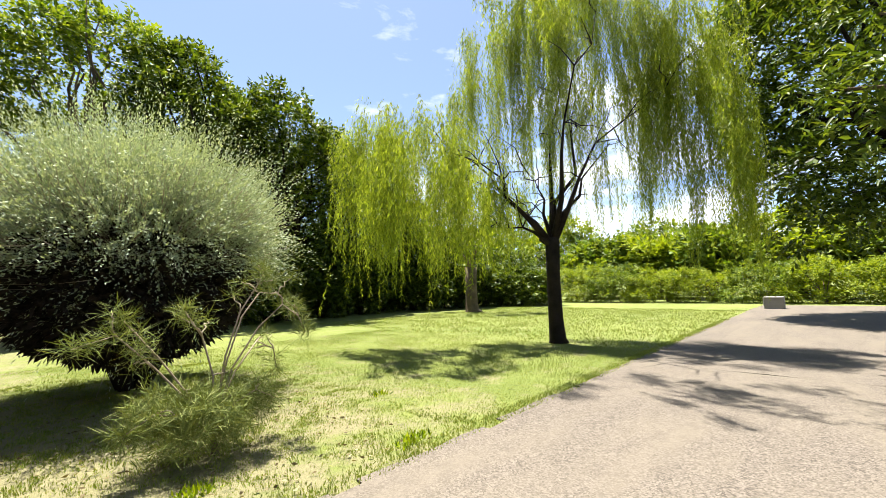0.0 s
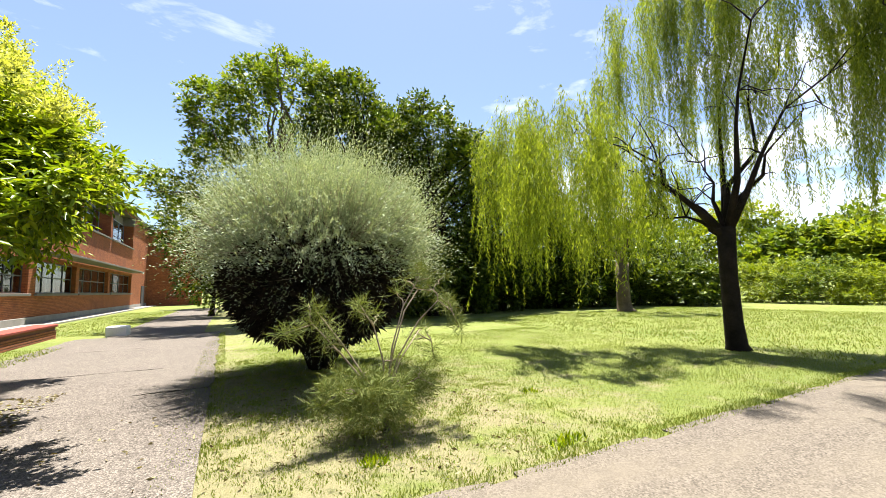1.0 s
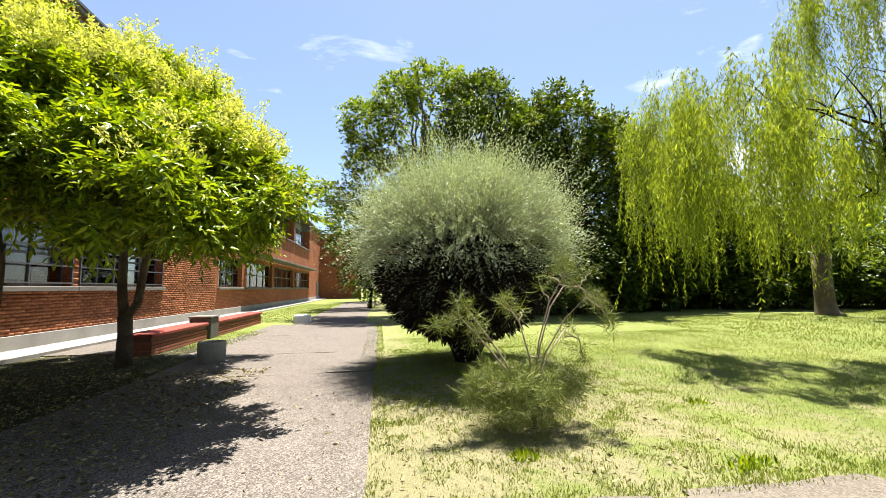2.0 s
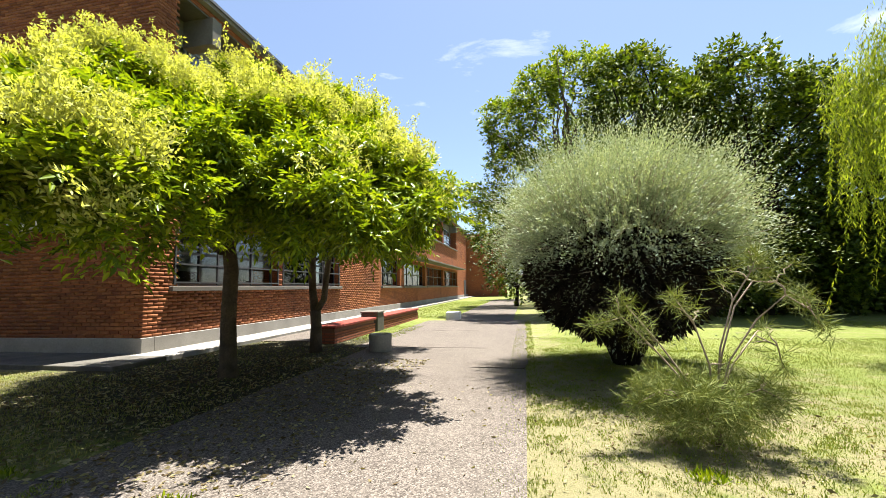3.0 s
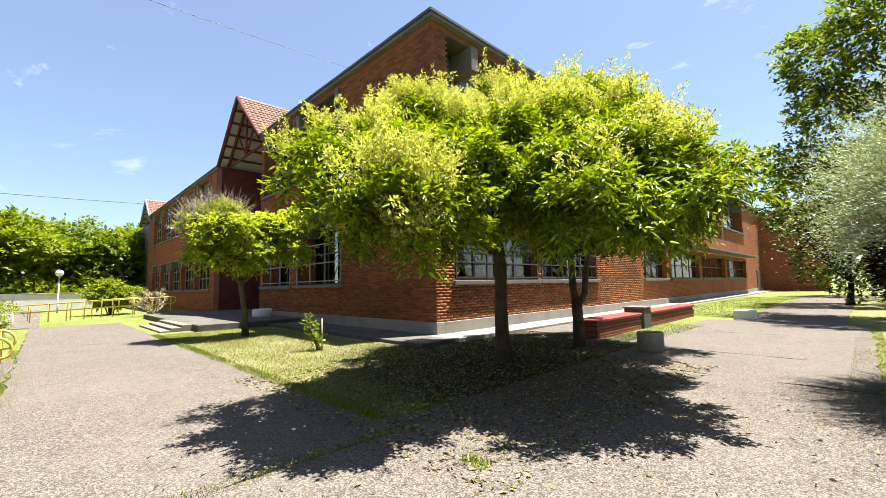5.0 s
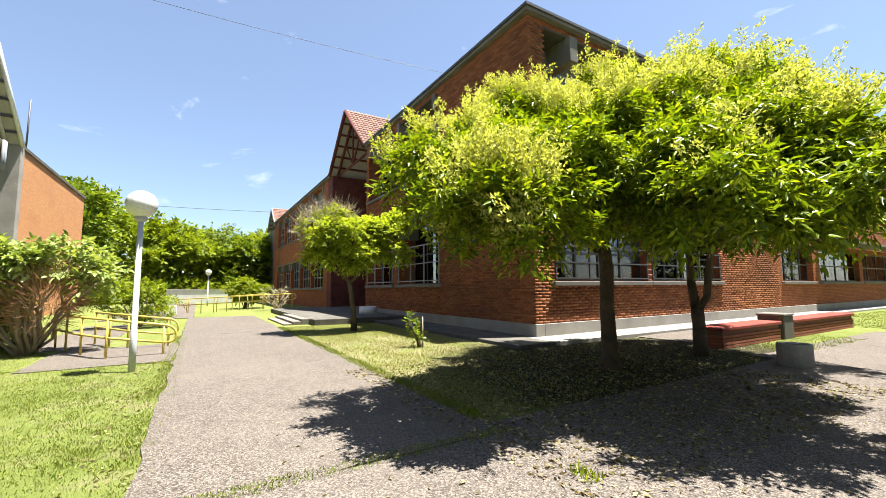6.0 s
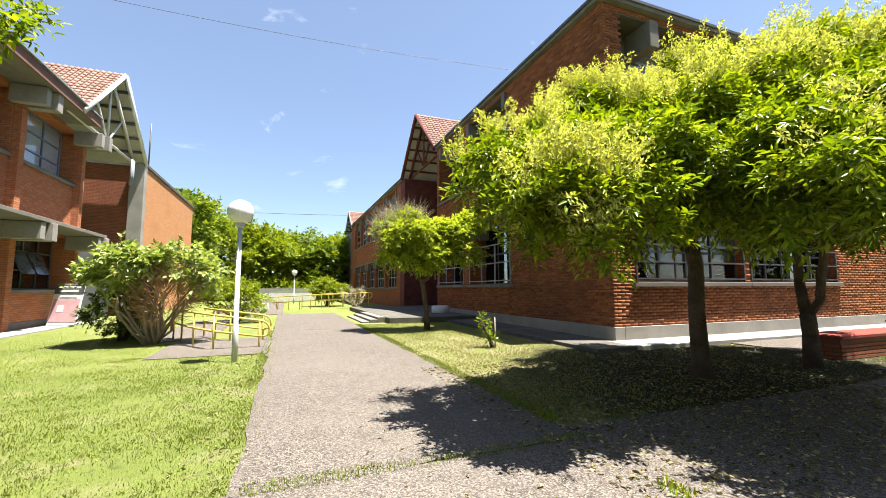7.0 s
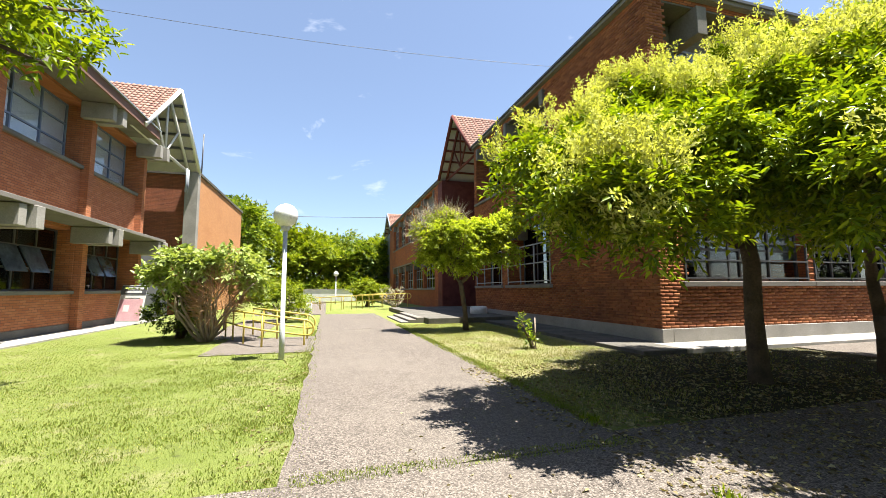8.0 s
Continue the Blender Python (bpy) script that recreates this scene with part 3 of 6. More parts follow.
# ---- buildings ----
def wall_cells(axis, wall, depth, out, lo, hi, z0, z1, holes):
    """A thick wall with rectangular openings, as one closed mesh."""
    cuts = sorted({lo, hi, *[h[0] for h in holes], *[h[1] for h in holes]})
    zs = sorted({z0, z1, *[h[2] for h in holes], *[h[3] for h in holes]})
    bm, made = bmesh.new(), {}

    def vert(i, k, back):
        if (i, k, back) not in made:
            d = wall - out * depth * back
            made[i, k, back] = bm.verts.new((cuts[i], d, zs[k]) if axis == "x" else (d, cuts[i], zs[k]))
        return made[i, k, back]

    def solid(i, k):
        if not (0 <= i < len(cuts) - 1 and 0 <= k < len(zs) - 1):
            return False
        a, c = (cuts[i] + cuts[i + 1]) / 2, (zs[k] + zs[k + 1]) / 2
        return not any(h[0] <= a <= h[1] and h[2] <= c <= h[3] for h in holes)

    for i in range(len(cuts) - 1):
        for k in range(len(zs) - 1):
            if not solid(i, k):
                continue
            for back in (0, 1):
                bm.faces.new([vert(i, k, back), vert(i + 1, k, back), vert(i + 1, k + 1, back), vert(i, k + 1, back)])
            for di, dk, a, b in ((-1, 0, (i, k), (i, k + 1)), (1, 0, (i + 1, k), (i + 1, k + 1)), (0, -1, (i, k), (i + 1, k)), (0, 1, (i, k + 1), (i + 1, k + 1))):
                if not solid(i + di, k + dk):
                    bm.faces.new([vert(*a, 0), vert(*b, 0), vert(*b, 1), vert(*a, 1)])
    bmesh.ops.recalc_face_normals(bm, faces=bm.faces[:])
    return bm


def window(parent, axis, wall, a0, a1, z0, z1, out, cols, rows, frame_mat, recess=0.35, blind=0.0, grille=False, sill=True):
    """A recessed window on a wall along x or y: frame, panes, sill, blind and grille. out: +1 or -1, the way the wall faces."""
    def bx(p0, p1, d0, d1, q0, q1):
        lo, hi = wall + out * d0, wall + out * d1
        lo, hi = min(lo, hi), max(lo, hi)
        return (p0, p1, lo, hi, q0, q1) if axis == "x" else (lo, hi, p0, p1, q0, q1)
    t = 0.06
    gaps = []
    for i in range(cols):
        for j in range(rows):
            gaps.append((a0 + t + (a1 - a0 - t) * i / cols, a0 + (a1 - a0 - t) * (i + 1) / cols, z0 + t + (z1 - z0 - t) * j / rows, z0 + (z1 - z0 - t) * (j + 1) / rows))
    w = part("window", wall_cells(axis, wall - out * (recess - 0.03), 0.08, out, a0, a1, z0, z1, gaps), frame_mat, parent)
    for i in range(cols):
        for j in range(rows):
            p0, p1 = a0 + (a1 - a0) * i / cols + 0.03, a0 + (a1 - a0) * (i + 1) / cols - 0.03
            q0, q1 = z0 + (z1 - z0) * j / rows + 0.03, z0 + (z1 - z0) * (j + 1) / rows - 0.03
            pn = part("pane", boxes([bx(p0, p1, -recess - 0.012, -recess - 0.004, q0, q1)]), M_GLASS if blind else M_GLASS_DIM, w)
            pn.visible_shadow = False
    # near-black sheet behind the panes stands in for the unlit room
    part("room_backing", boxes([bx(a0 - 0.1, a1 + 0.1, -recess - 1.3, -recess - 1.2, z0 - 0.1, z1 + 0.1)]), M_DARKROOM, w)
    if blind:
        rr = np.random.default_rng(int(abs(a0) * 100))
        for i in range(cols):
            p0, p1 = a0 + (a1 - a0) * i / cols + 0.05, a0 + (a1 - a0) * (i + 1) / cols - 0.05
            drop = (z1 - z0) * min(1.0, blind * rr.uniform(0.75, 1.25))
            # bright or dim blind colour by wall facing, standing in for the light there
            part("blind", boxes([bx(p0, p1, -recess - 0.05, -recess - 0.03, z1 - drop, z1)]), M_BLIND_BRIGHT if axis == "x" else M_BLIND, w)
    if sill:
        part("sill", boxes([bx(a0 - 0.12, a1 + 0.12, -recess, 0.1, z0 - 0.13, z0 - 0.005)], 0.01), M_CONC, w)
    if grille:
        top = z0 + (z1 - z0) * 0.6
        for i in range(4):
            c = a0 + 0.03 + (a1 - a0 - 0.06) * i / 3
            part("grille_bar", boxes([bx(c - 0.024, c + 0.024, -0.03, 0.018, z0 + 0.02, top)]), M_STEEL if axis == "x" else M_DARKMETAL, w)
        for j in (0.05, 0.32, 0.6):
            c = z0 + (z1 - z0) * j
            part("grille_bar", boxes([bx(a0, a1, -0.022, 0.026, c - 0.02, c + 0.02)]), M_STEEL if axis == "x" else M_DARKMETAL, w)
    return w


def gable(parent, x0, x1, yf, yb, z0, z1, truss_mat, lining_mat, inner):
    """A tiled cross gable with an open truss front at yf; yb: how far the ridge runs back."""
    xm = (x0 + x1) / 2
    s = 1 if yb > yf else -1
    for sgn, xe in ((-1, x0), (1, x1)):
        # lining board and the sheet under the tiles
        bm = bmesh.new()
        up = Vector((-(z1 - z0) * (xe - xm) / abs(xe - xm) * -1, 0, abs(xe - xm))).normalized()
        n = Vector((sgn * (z1 - z0), 0, abs(xe - xm))).normalized()
        for d0, d1 in ((0.0, 0.06),):
            vs = [bm.verts.new(Vector(p) + n * d) for d in (d0, d1) for p in ((xm, yf, z1), (xe, yf, z0), (xe, yb, z0), (xm, yb, z1))]
            bm.faces.new(vs[:4]), bm.faces.new(vs[7:3:-1])
            for k in range(4):
                bm.faces.new((vs[k], vs[(k + 1) % 4], vs[4 + (k + 1) % 4], vs[4 + k]))
        bmesh.ops.recalc_face_normals(bm, faces=bm.faces[:])
        deck = part("roof_deck", bm, lining_mat, parent, "board-lined underside of the gable roof")
        # rows of clay tiles
        verts, quads = [], []
        slope = math.hypot(z1 - z0, xe - xm)
        along, down = abs(yb - yf), int(slope / 0.33)
        cols = int(along / 0.24)
        dv = Vector((xe - xm, 0, z0 - z1)) / slope
        for i in range(down):
            for j in range(cols):
                o = Vector((xm, yf + s * j * 0.24, z1)) + dv * (i * 0.33) + n * 0.07
                a, b = o, o + Vector((0, s * 0.23, 0))
                lift = n * 0.035
                arch = n * 0.05
                k = len(verts)
                mid = (a + b) / 2
                verts += [a, mid + arch, b, a + dv * 0.36 + lift, mid + dv * 0.36 + lift + arch, b + dv * 0.36 + lift,
                          a + dv * 0.36, mid + dv * 0.36, b + dv * 0.36]
                quads += [(k, k + 3, k + 4, k + 1), (k + 1, k + 4, k + 5, k + 2), (k + 3, k + 6, k + 7, k + 4), (k + 4, k + 7, k + 8, k + 5)]
        mesh_from_arrays("roof_tiles", np.array([tuple(v) for v in verts]), np.array(quads), M_TILE, parent, "rows of weathered clay roof tiles", "stuff")
        # barge board and purlins
        bm = bmesh.new()
        add_tube(bm, [(xm, yf - s * 0.03, z1 + 0.02), (xe, yf - s * 0.03, z0 + 0.02)], 0.12, 4)
        part("barge_board", bm, truss_mat, parent)
        for i in range(1, 6):
            c = Vector((xm, 0, z1)) + dv * slope * i / 6 - n * 0.06
            part("purlin", box(c.x - 0.05, c.x + 0.05, min(yf, yb) + 0.02, max(yf, yb), c.z - 0.06, c.z + 0.06), inner, parent)
        bm = bmesh.new()
        add_tube(bm, [(xm, yf + s * 0.5, z1 - 0.25), (xe - sgn * 0.15, yf + s * 0.5, z0 - 0.02)], 0.09, 4)
        add_tube(bm, [(xm, yf + s * 0.5, z0), (xm + (xe - xm) * 0.45, yf + s * 0.5, z0 + (z1 - z0) * 0.52)], 0.06, 4)
        part("truss_rafter", bm, truss_mat, parent)
    bm = bmesh.new()
    add_tube(bm, [(x0, yf + s * 0.5, z0), (x1, yf + s * 0.5, z0)], 0.1, 4)
    add_tube(bm, [(xm, yf + s * 0.5, z0), (xm, yf + s * 0.5, z1 - 0.2)], 0.06, 4)
    part("truss_tie", bm, truss_mat, parent)


EAVE, ROOF = 8.35, 9.3
main = thing("brick_building", "long two-storey orange brick building with concrete beams and tiled gables", "building", at=(-6.93, 7.64, 0))
SX, EX = 7.64, -6.93
# south front: corner block, deep window bays, recessed entrance, far wing
s_low = [(-15.75, -12.05, 1.6, 4.25), (-19.75, -16.4, 1.6, 4.25)]
s_up = [(-16.0, -12.05, 6.1, ROOF - 0.14), (-19.7, -16.4, 6.1, ROOF - 0.14)]
part("wall", wall_cells("x", SX + 0.02, 1.0, -1, -20.0, -7.95, WALK, ROOF, s_low + s_up), M_BRICK, main, "orange brick front wall with rows of deep openings")
part("wall", box(-7.95, -6.95, SX + 0.02, 8.2, WALK, ROOF), M_BRICK, main, "solid brick corner of the building")
w_low = [(-32.6 - 4.1 * i, -28.9 - 4.1 * i, 1.5, 3.9) for i in range(5)]
w_up = [(-32.6 - 4.1 * i, -28.9 - 4.1 * i, 6.1, ROOF - 0.14) for i in range(5)]
part("wall", wall_cells("x", SX, 1.0, -1, -52.0, -27.7, 0.0, ROOF, w_low + w_up), M_BRICK, main, "orange brick wall of the far wing")
# recess walls in darker brick: the recess shade is put into the colour
part("wall", box(-26.6, -20.0, 11.0, 11.3, WALK, ROOF), M_BRICK_DARK, main, "brick wall of the entrance recess with its shade in the colour")
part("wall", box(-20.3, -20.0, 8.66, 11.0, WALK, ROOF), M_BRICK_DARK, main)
part("column", box(-27.7, -26.6, 7.6, 11.3, WALK, ROOF), M_WOODRED, main, "dark red painted entrance column")
part("door", box(-25.4, -22.4, 10.92, 11.0, WALK, 2.6, 0.01), M_WOODRED, main, "dark red entrance door")
for a0, a1, z0, z1 in s_low:
    window(main, "x", SX, a0, a1, z0, z1, -1, 3, 2, M_DARKMETAL, 0.85, 0.0, True)
for a0, a1, z0, z1 in s_up:
    window(main, "x", SX, a0, a1, z0, z1 - 0.75, -1, 3, 3, M_BLUESTEEL, 0.85, 0.0)
for a0, a1, z0, z1 in w_low + w_up:
    window(main, "x", SX, a0, a1, z0, z1 - (0.75 if z0 > 5 else 0), -1, 4, 3, M_STEEL, 0.32, 0.0)
for a0, a1, z0, z1 in s_up + w_up:
    d = 0.85 if z0 > 5 and a0 > -21 else 0.32
    part("lintel", box(a0, a1, SX + d, SX + d + 0.15, z1 - 0.74, z1 + 0.1), M_CONC, main)
# east front
e_low = [(8.42, 12.75, 1.6, 3.3), (13.0, 17.5, 1.6, 3.3), (23.2, 26.9, 1.6, 3.3), (27.8, 34.0, 1.6, 3.3), (34.6, 42.0, 1.6, 3.3), (42.6, 51.0, 1.6, 3.3)]
e_up = [(8.2, 12.75, 6.1, ROOF - 0.14), (13.0, 17.5, 6.1, ROOF - 0.14), (23.2, 26.9, 6.1, ROOF - 0.14), (27.8, 34.0, 6.1, ROOF - 0.14), (34.6, 42.0, 6.1, ROOF - 0.14), (42.6, 51.0, 6.1, ROOF - 0.14)]
part("wall", wall_cells("y", EX - 0.02, 1.0, 1, 8.2, 60.0, WALK, ROOF, [(max(h[0], 8.201), *h[1:]) for h in e_low + e_up]), M_BRICK, main, "orange brick side wall with rows of openings")
part("wall", box(-8.6, -1.2, 60.0, 60.4, 0, ROOF), M_BRICK, main)
part("door", box(EX - 0.02, EX + 0.05, 56.5, 58.2, WALK, 2.4, 0.01), M_DARKMETAL, main, "dark side door")
for a0, a1, z0, z1 in e_low:
    window(main, "y", EX, a0, a1, z0, z1, 1, 4, 2, M_DARKMETAL, 0.28, 0.75 if a0 < 10 else 0.0, a0 < 20)
for a0, a1, z0, z1 in e_up:
    window(main, "y", EX, a0, a1, z0, z1 - 0.75, 1, 4, 3, M_BLUESTEEL, 0.85, 0.3)
    part("lintel", box(EX - 1.0, EX - 0.85, a0, a1, z1 - 0.74, z1 + 0.1), M_CONC, main)
# plinths
for r in [(-20.0, EX + 0.03, SX - 0.03, SX + 0.3, WALK - 0.02, 0.44), (EX - 0.3, EX + 0.031, SX + 0.3, 60, WALK - 0.02, 0.44)]:
    part("plinth", box(*r, 0.008), M_CONC_PALE, main, "grey concrete plinth")
# roof slabs, fascia and metal edge
for r in [(-20.0, EX + 0.1, SX - 0.1, 60, ROOF, ROOF + 0.14), (-52.0, -26.9, SX - 0.1, 24, ROOF, ROOF + 0.14), (-26.9, -20.0, 11.0, 24, ROOF, ROOF + 0.14)]:
    part("roof_slab", box(*r), M_CONC, main, "concrete roof slab")
for r in [(-20.0, EX + 0.14, SX - 0.15, SX - 0.1, ROOF + 0.01, ROOF + 0.12), (EX + 0.1, EX + 0.15, SX - 0.1, 60, ROOF + 0.01, ROOF + 0.12), (-52.0, -26.9, SX - 0.15, SX - 0.1, ROOF + 0.01, ROOF + 0.12)]:
    part("fascia", box(*r), M_CONC, main, "narrow concrete roof fascia")
for r in [(-20.0, EX + 0.2, SX - 0.21, SX - 0.12, ROOF + 0.12, ROOF + 0.2), (EX + 0.12, EX + 0.2, SX - 0.12, 60, ROOF + 0.12, ROOF + 0.2), (-52.0, -26.9, SX - 0.21, SX - 0.12, ROOF + 0.12, ROOF + 0.2)]:
    part("gutter_edge", box(*r), M_DARKMETAL, main, "dark metal roof edge")
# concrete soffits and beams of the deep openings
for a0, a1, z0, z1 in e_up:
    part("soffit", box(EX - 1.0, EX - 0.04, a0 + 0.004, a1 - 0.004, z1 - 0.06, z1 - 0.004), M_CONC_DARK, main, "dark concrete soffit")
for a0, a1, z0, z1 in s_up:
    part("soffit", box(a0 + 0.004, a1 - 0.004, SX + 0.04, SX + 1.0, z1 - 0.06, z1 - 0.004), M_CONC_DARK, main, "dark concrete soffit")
for a0, a1, z0, z1 in s_up + s_low + w_up + w_low:
    for x in (a1 - 0.42, a0 + 0.16):
        part("beam", box(x, x + 0.26, SX - 0.06, SX + 0.84, z1 - 0.62, z1 - 0.002, 0.012), M_CONC, main)
for a0, a1, z0, z1 in e_up:
    for y in (a0 + 1.05, a1 - 0.55):
        part("beam", box(EX - 0.84, EX + 0.12, y, y + 0.34, z1 - 0.86, z1 - 0.062, 0.012), M_CONC, main)
for a0, a1, z0, z1 in s_low + w_low:
    part("canopy", box(a0 - 0.2, a1 + 0.2, SX - 0.1, SX + 0.015, z1, z1 + 0.12, 0.01), M_CONC, main, "thin concrete sun canopy")
part("canopy", box(EX, -5.9, 27.6, 51.4, 3.6, 3.72, 0.01), M_CONC, main, "thin concrete sun canopy")
gable(main, -26.95, -20.0, SX - 0.14, 19.0, ROOF + 0.02, 12.75, M_WOODRED, M_BOARD, M_WOODRED)
gable(main, -56.5, -50.5, SX - 0.14, 18.0, ROOF - 0.4, 11.6, M_STEEL, M_BOARD, M_WOODRED)
part("end_block", box(-62, -52.0, 7.7, 18, 0, 8.8), M_DARKMETAL, main, "dark far end of the building")

# wall-mounted air conditioner on the corner block
ac = thing("air_conditioner", "white wall-mounted air conditioner on the brick wall", "air conditioner", at=(-10, 7.4, 2.95))
part("body", box(-10.5, -9.45, 7.25, 7.6, 2.98, 3.68, 0.03), M_WHITE, ac)
for i in range(10):
    part("grille_slat", box(-10.4 + 0.06 * i, -10.375 + 0.06 * i, 7.23, 7.25, 3.08, 3.58), M_STEEL, ac)
for x in (-10.4, -9.6):
    part("bracket", box(x, x + 0.05, 7.25, 7.65, 2.92, 2.98), M_STEEL, ac)

# second building across the lawn
b2 = thing("brick_building", "two-storey brick building with concrete canopies, blue windows and a tiled gable", "building", at=(-21, -9, 0))
NY = -9.0
piers = [-21.1, -16.6, -12.1, -7.6, -3.1, 1.4]
holes = []
for a, b in zip(piers, piers[1:]):
    holes += [(a + 0.33, b - 0.1, 1.45, 3.6), (a + 0.33, b - 0.1, 6.0, EAVE - 0.12)]
part("wall", wall_cells("x", NY, 0.65, 1, -21.1, 1.4, 0.07, EAVE, holes), M_BRICK_LIT, b2, "orange brick front wall with wide openings")
for x0, x1, z0, z1 in holes:
    up = z0 > 4
    window(b2, "x", NY, x0, x1, z0, z1, 1, 3 if up else 4, 3, M_BLUESTEEL if up else M_DARKMETAL, 0.55, 0.85 if up else 0.0, False)
    if not up:
        # two hinged panes tipped outwards, the sky's reflection painted as blue
        for k in (0.36, 0.62):
            c = x0 + (x1 - x0) * k
            bm = box(-0.45, 0.45, -0.015, 0.015, -0.9, 0, 0.0)
            bmesh.ops.transform(bm, matrix=pose(c, NY - 0.46, 2.85, 24), verts=bm.verts)
            part("tilted_pane", bm, M_SKYPANE, b2, "hinged window pane tipped outwards")
part("plinth", box(-21.1, 1.4, NY - 0.2, NY + 0.03, 0.05, 0.3, 0.008), M_CONC, b2, "grey concrete plinth")
for p in piers:
    part("pier", box(p, p + 0.32, NY - 0.02, NY + 0.26, 0.07, EAVE), M_BRICK_LIT, b2, "brick pier")
    for z0, z1, end in ((7.7, EAVE - 0.002, -7.87), (3.1, 3.718, -7.72)):
        part("beam", box(p - 0.16, p + 0.16, NY, end, z0, z1, 0.012), M_CONC_PALE, b2)
        part("beam", box(p + 0.34, p + 0.62, NY, end - 0.12, z0 + 0.02, z1 - 0.02, 0.012), M_CONC_PALE, b2)
part("canopy", box(-21.2, 1.4, NY, -7.8, 3.72, 3.85, 0.01), M_CONC, b2, "thin concrete sun canopy")
part("roof_slab", box(-19.7, 1.4, -20, -7.85, EAVE, EAVE + 0.15), M_CONC, b2, "concrete eaves slab")
part("fascia", box(-19.7, 1.4, -7.85, -7.79, EAVE - 0.03, EAVE + 0.33), M_FASCIA, b2, "brown fascia board")
part("gutter_edge", box(-19.7, 1.4, -7.8, -7.72, EAVE + 0.33, EAVE + 0.38), M_STEEL, b2, "thin metal roof edge")
# recess wall shade comes from the darker brick colour
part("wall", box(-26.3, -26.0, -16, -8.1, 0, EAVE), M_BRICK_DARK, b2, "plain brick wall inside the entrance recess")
part("wall", box(-38.6, -26.0, -8.1, -7.8, 0, EAVE), M_BRICK_SUNLIT, b2, "plain orange brick wall with sunlight in its colour")
part("wall", box(-38.6, -38.3, -20, -8.1, 0, EAVE), M_BRICK_LIT, b2)
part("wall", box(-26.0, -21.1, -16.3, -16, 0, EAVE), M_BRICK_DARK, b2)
part("roof_slab", box(-38.8, -25.9, -20, -7.72, EAVE, EAVE + 0.16), M_CONC_DARK, b2)
part("column", box(-26.0, -25.55, -8.45, -7.75, 0, EAVE + 0.1, 0.02), M_CONC_PALE, b2, "pale concrete corner column")
window(b2, "x", -7.8, -37.4, -36.3, 5.2, 7.2, 1, 1, 2, M_STEEL, 0.1, 0, False, False)
gable(b2, -25.7, -18.1, -7.8, -17.0, EAVE + 0.05, 11.75, M_WHITE, M_BOARD, M_DARKMETAL)
part("gate", box(-25.6, -21.15, -9.1, -9.0, 0.05, 3.2, 0.01), M_DARKMETAL, b2, "black sheet metal gate")
for k, x in enumerate((-24.4, -24.15)):
    part("downpipe", tube([(x, -7.95, EAVE - 0.1), (x, -7.95, 7.4), (x, -8.0, 6.9)], 0.055, 8), M_STEEL, b2)
part("antenna", tube([(-26.6, -7.9, EAVE), (-26.7, -7.9, 11.2)], 0.04, 6), M_DARKMETAL, b2, "thin dark roof mast")


# ---- garden furniture ----
def bench(x0, x1, y0, y1, h, label):
    b = thing("brick_bench", label, "bench", "brick benches along the walkway", at=(x0, y0, 0))
    part("seat", box(x0 - 0.03, x1 + 0.03, y0 - 0.03, y1 + 0.03, h - 0.09, h, 0.02), M_RED, b, "red painted seat slab")
    courses = int((h - 0.13) / 0.075)
    for i in range(courses):
        part("brick_course", box(x0 + 0.01 * (i % 2), x1, y0, y1, 0.02 + i * 0.075, 0.02 + i * 0.075 + 0.064, 0.006), M_BRICK_DARK, b)
    part("core", box(x0 + 0.04, x1 - 0.03, y0 + 0.03, y1 - 0.03, 0.0, h - 0.09), M_MORTAR, b)
    return b


bench(-4.0, -3.45, 9.95, 12.9, 0.5, "long low brick bench with a red painted top")
bench(-4.0, -3.45, 13.7, 18.4, 0.5, "long low brick bench with a sunlit red top")
blk = thing("concrete_block", "square grey concrete block between two brick benches", "concrete block", at=(-3.7, 13.3, 0))
part("body", box(-4.0, -3.4, 13.0, 13.6, 0, 0.62, 0.02), M_CONC_DARK, blk)
part("cap", box(-4.02, -3.38, 12.98, 13.62, 0.62, 0.68, 0.015), M_CONC, blk)
drum = thing("concrete_drum", "short pale concrete pipe ring standing on the path", "planter", at=(-1.8, 8.85, 0))
part("ring", lathe([(0.245, 0.0), (0.255, 0.02), (0.255, 0.36), (0.245, 0.385), (0.2, 0.385), (0.19, 0.36), (0.185, 0.26)], (-1.8, 8.85, 0.03), 28), M_CONC_PALE, drum)
part("soil", lathe([(0.188, 0.26), (0.18, 0.29), (0.05, 0.31)], (-1.8, 8.85, 0.03), 20), M_SOIL, drum)
cube = thing("concrete_cube", "small whitewashed concrete cube at the path's edge", "concrete block", at=(-1.7, 17.9, 0))
part("body", box(-2.0, -1.4, 17.6, 18.2, 0, 0.36, 0.03), M_WHITE, cube)
far_cube = thing("concrete_cube", "small grey concrete cube at the end of the road", "concrete block", at=(27.4, 1.7, 0))
part("body", box(27.1, 27.7, 1.3, 2.1, 0, 0.62, 0.03), M_CONC_PALE, far_cube)
cube3 = thing("concrete_cube", "small white concrete block beside the ramp", "concrete block", at=(-28.1, -1.5, 0))
part("body", box(-28.5, -27.7, -1.75, -1.2, 0, 0.5, 0.03), M_WHITE, cube3)
cube4 = thing("concrete_drum", "white concrete ring planter at the entrance wall", "planter", at=(-17.6, 6.9, WALK))
part("ring", lathe([(0.42, 0.0), (0.42, 0.45), (0.36, 0.48), (0.33, 0.4)], (-17.6, 6.9, WALK), 24), M_WHITE, cube4)


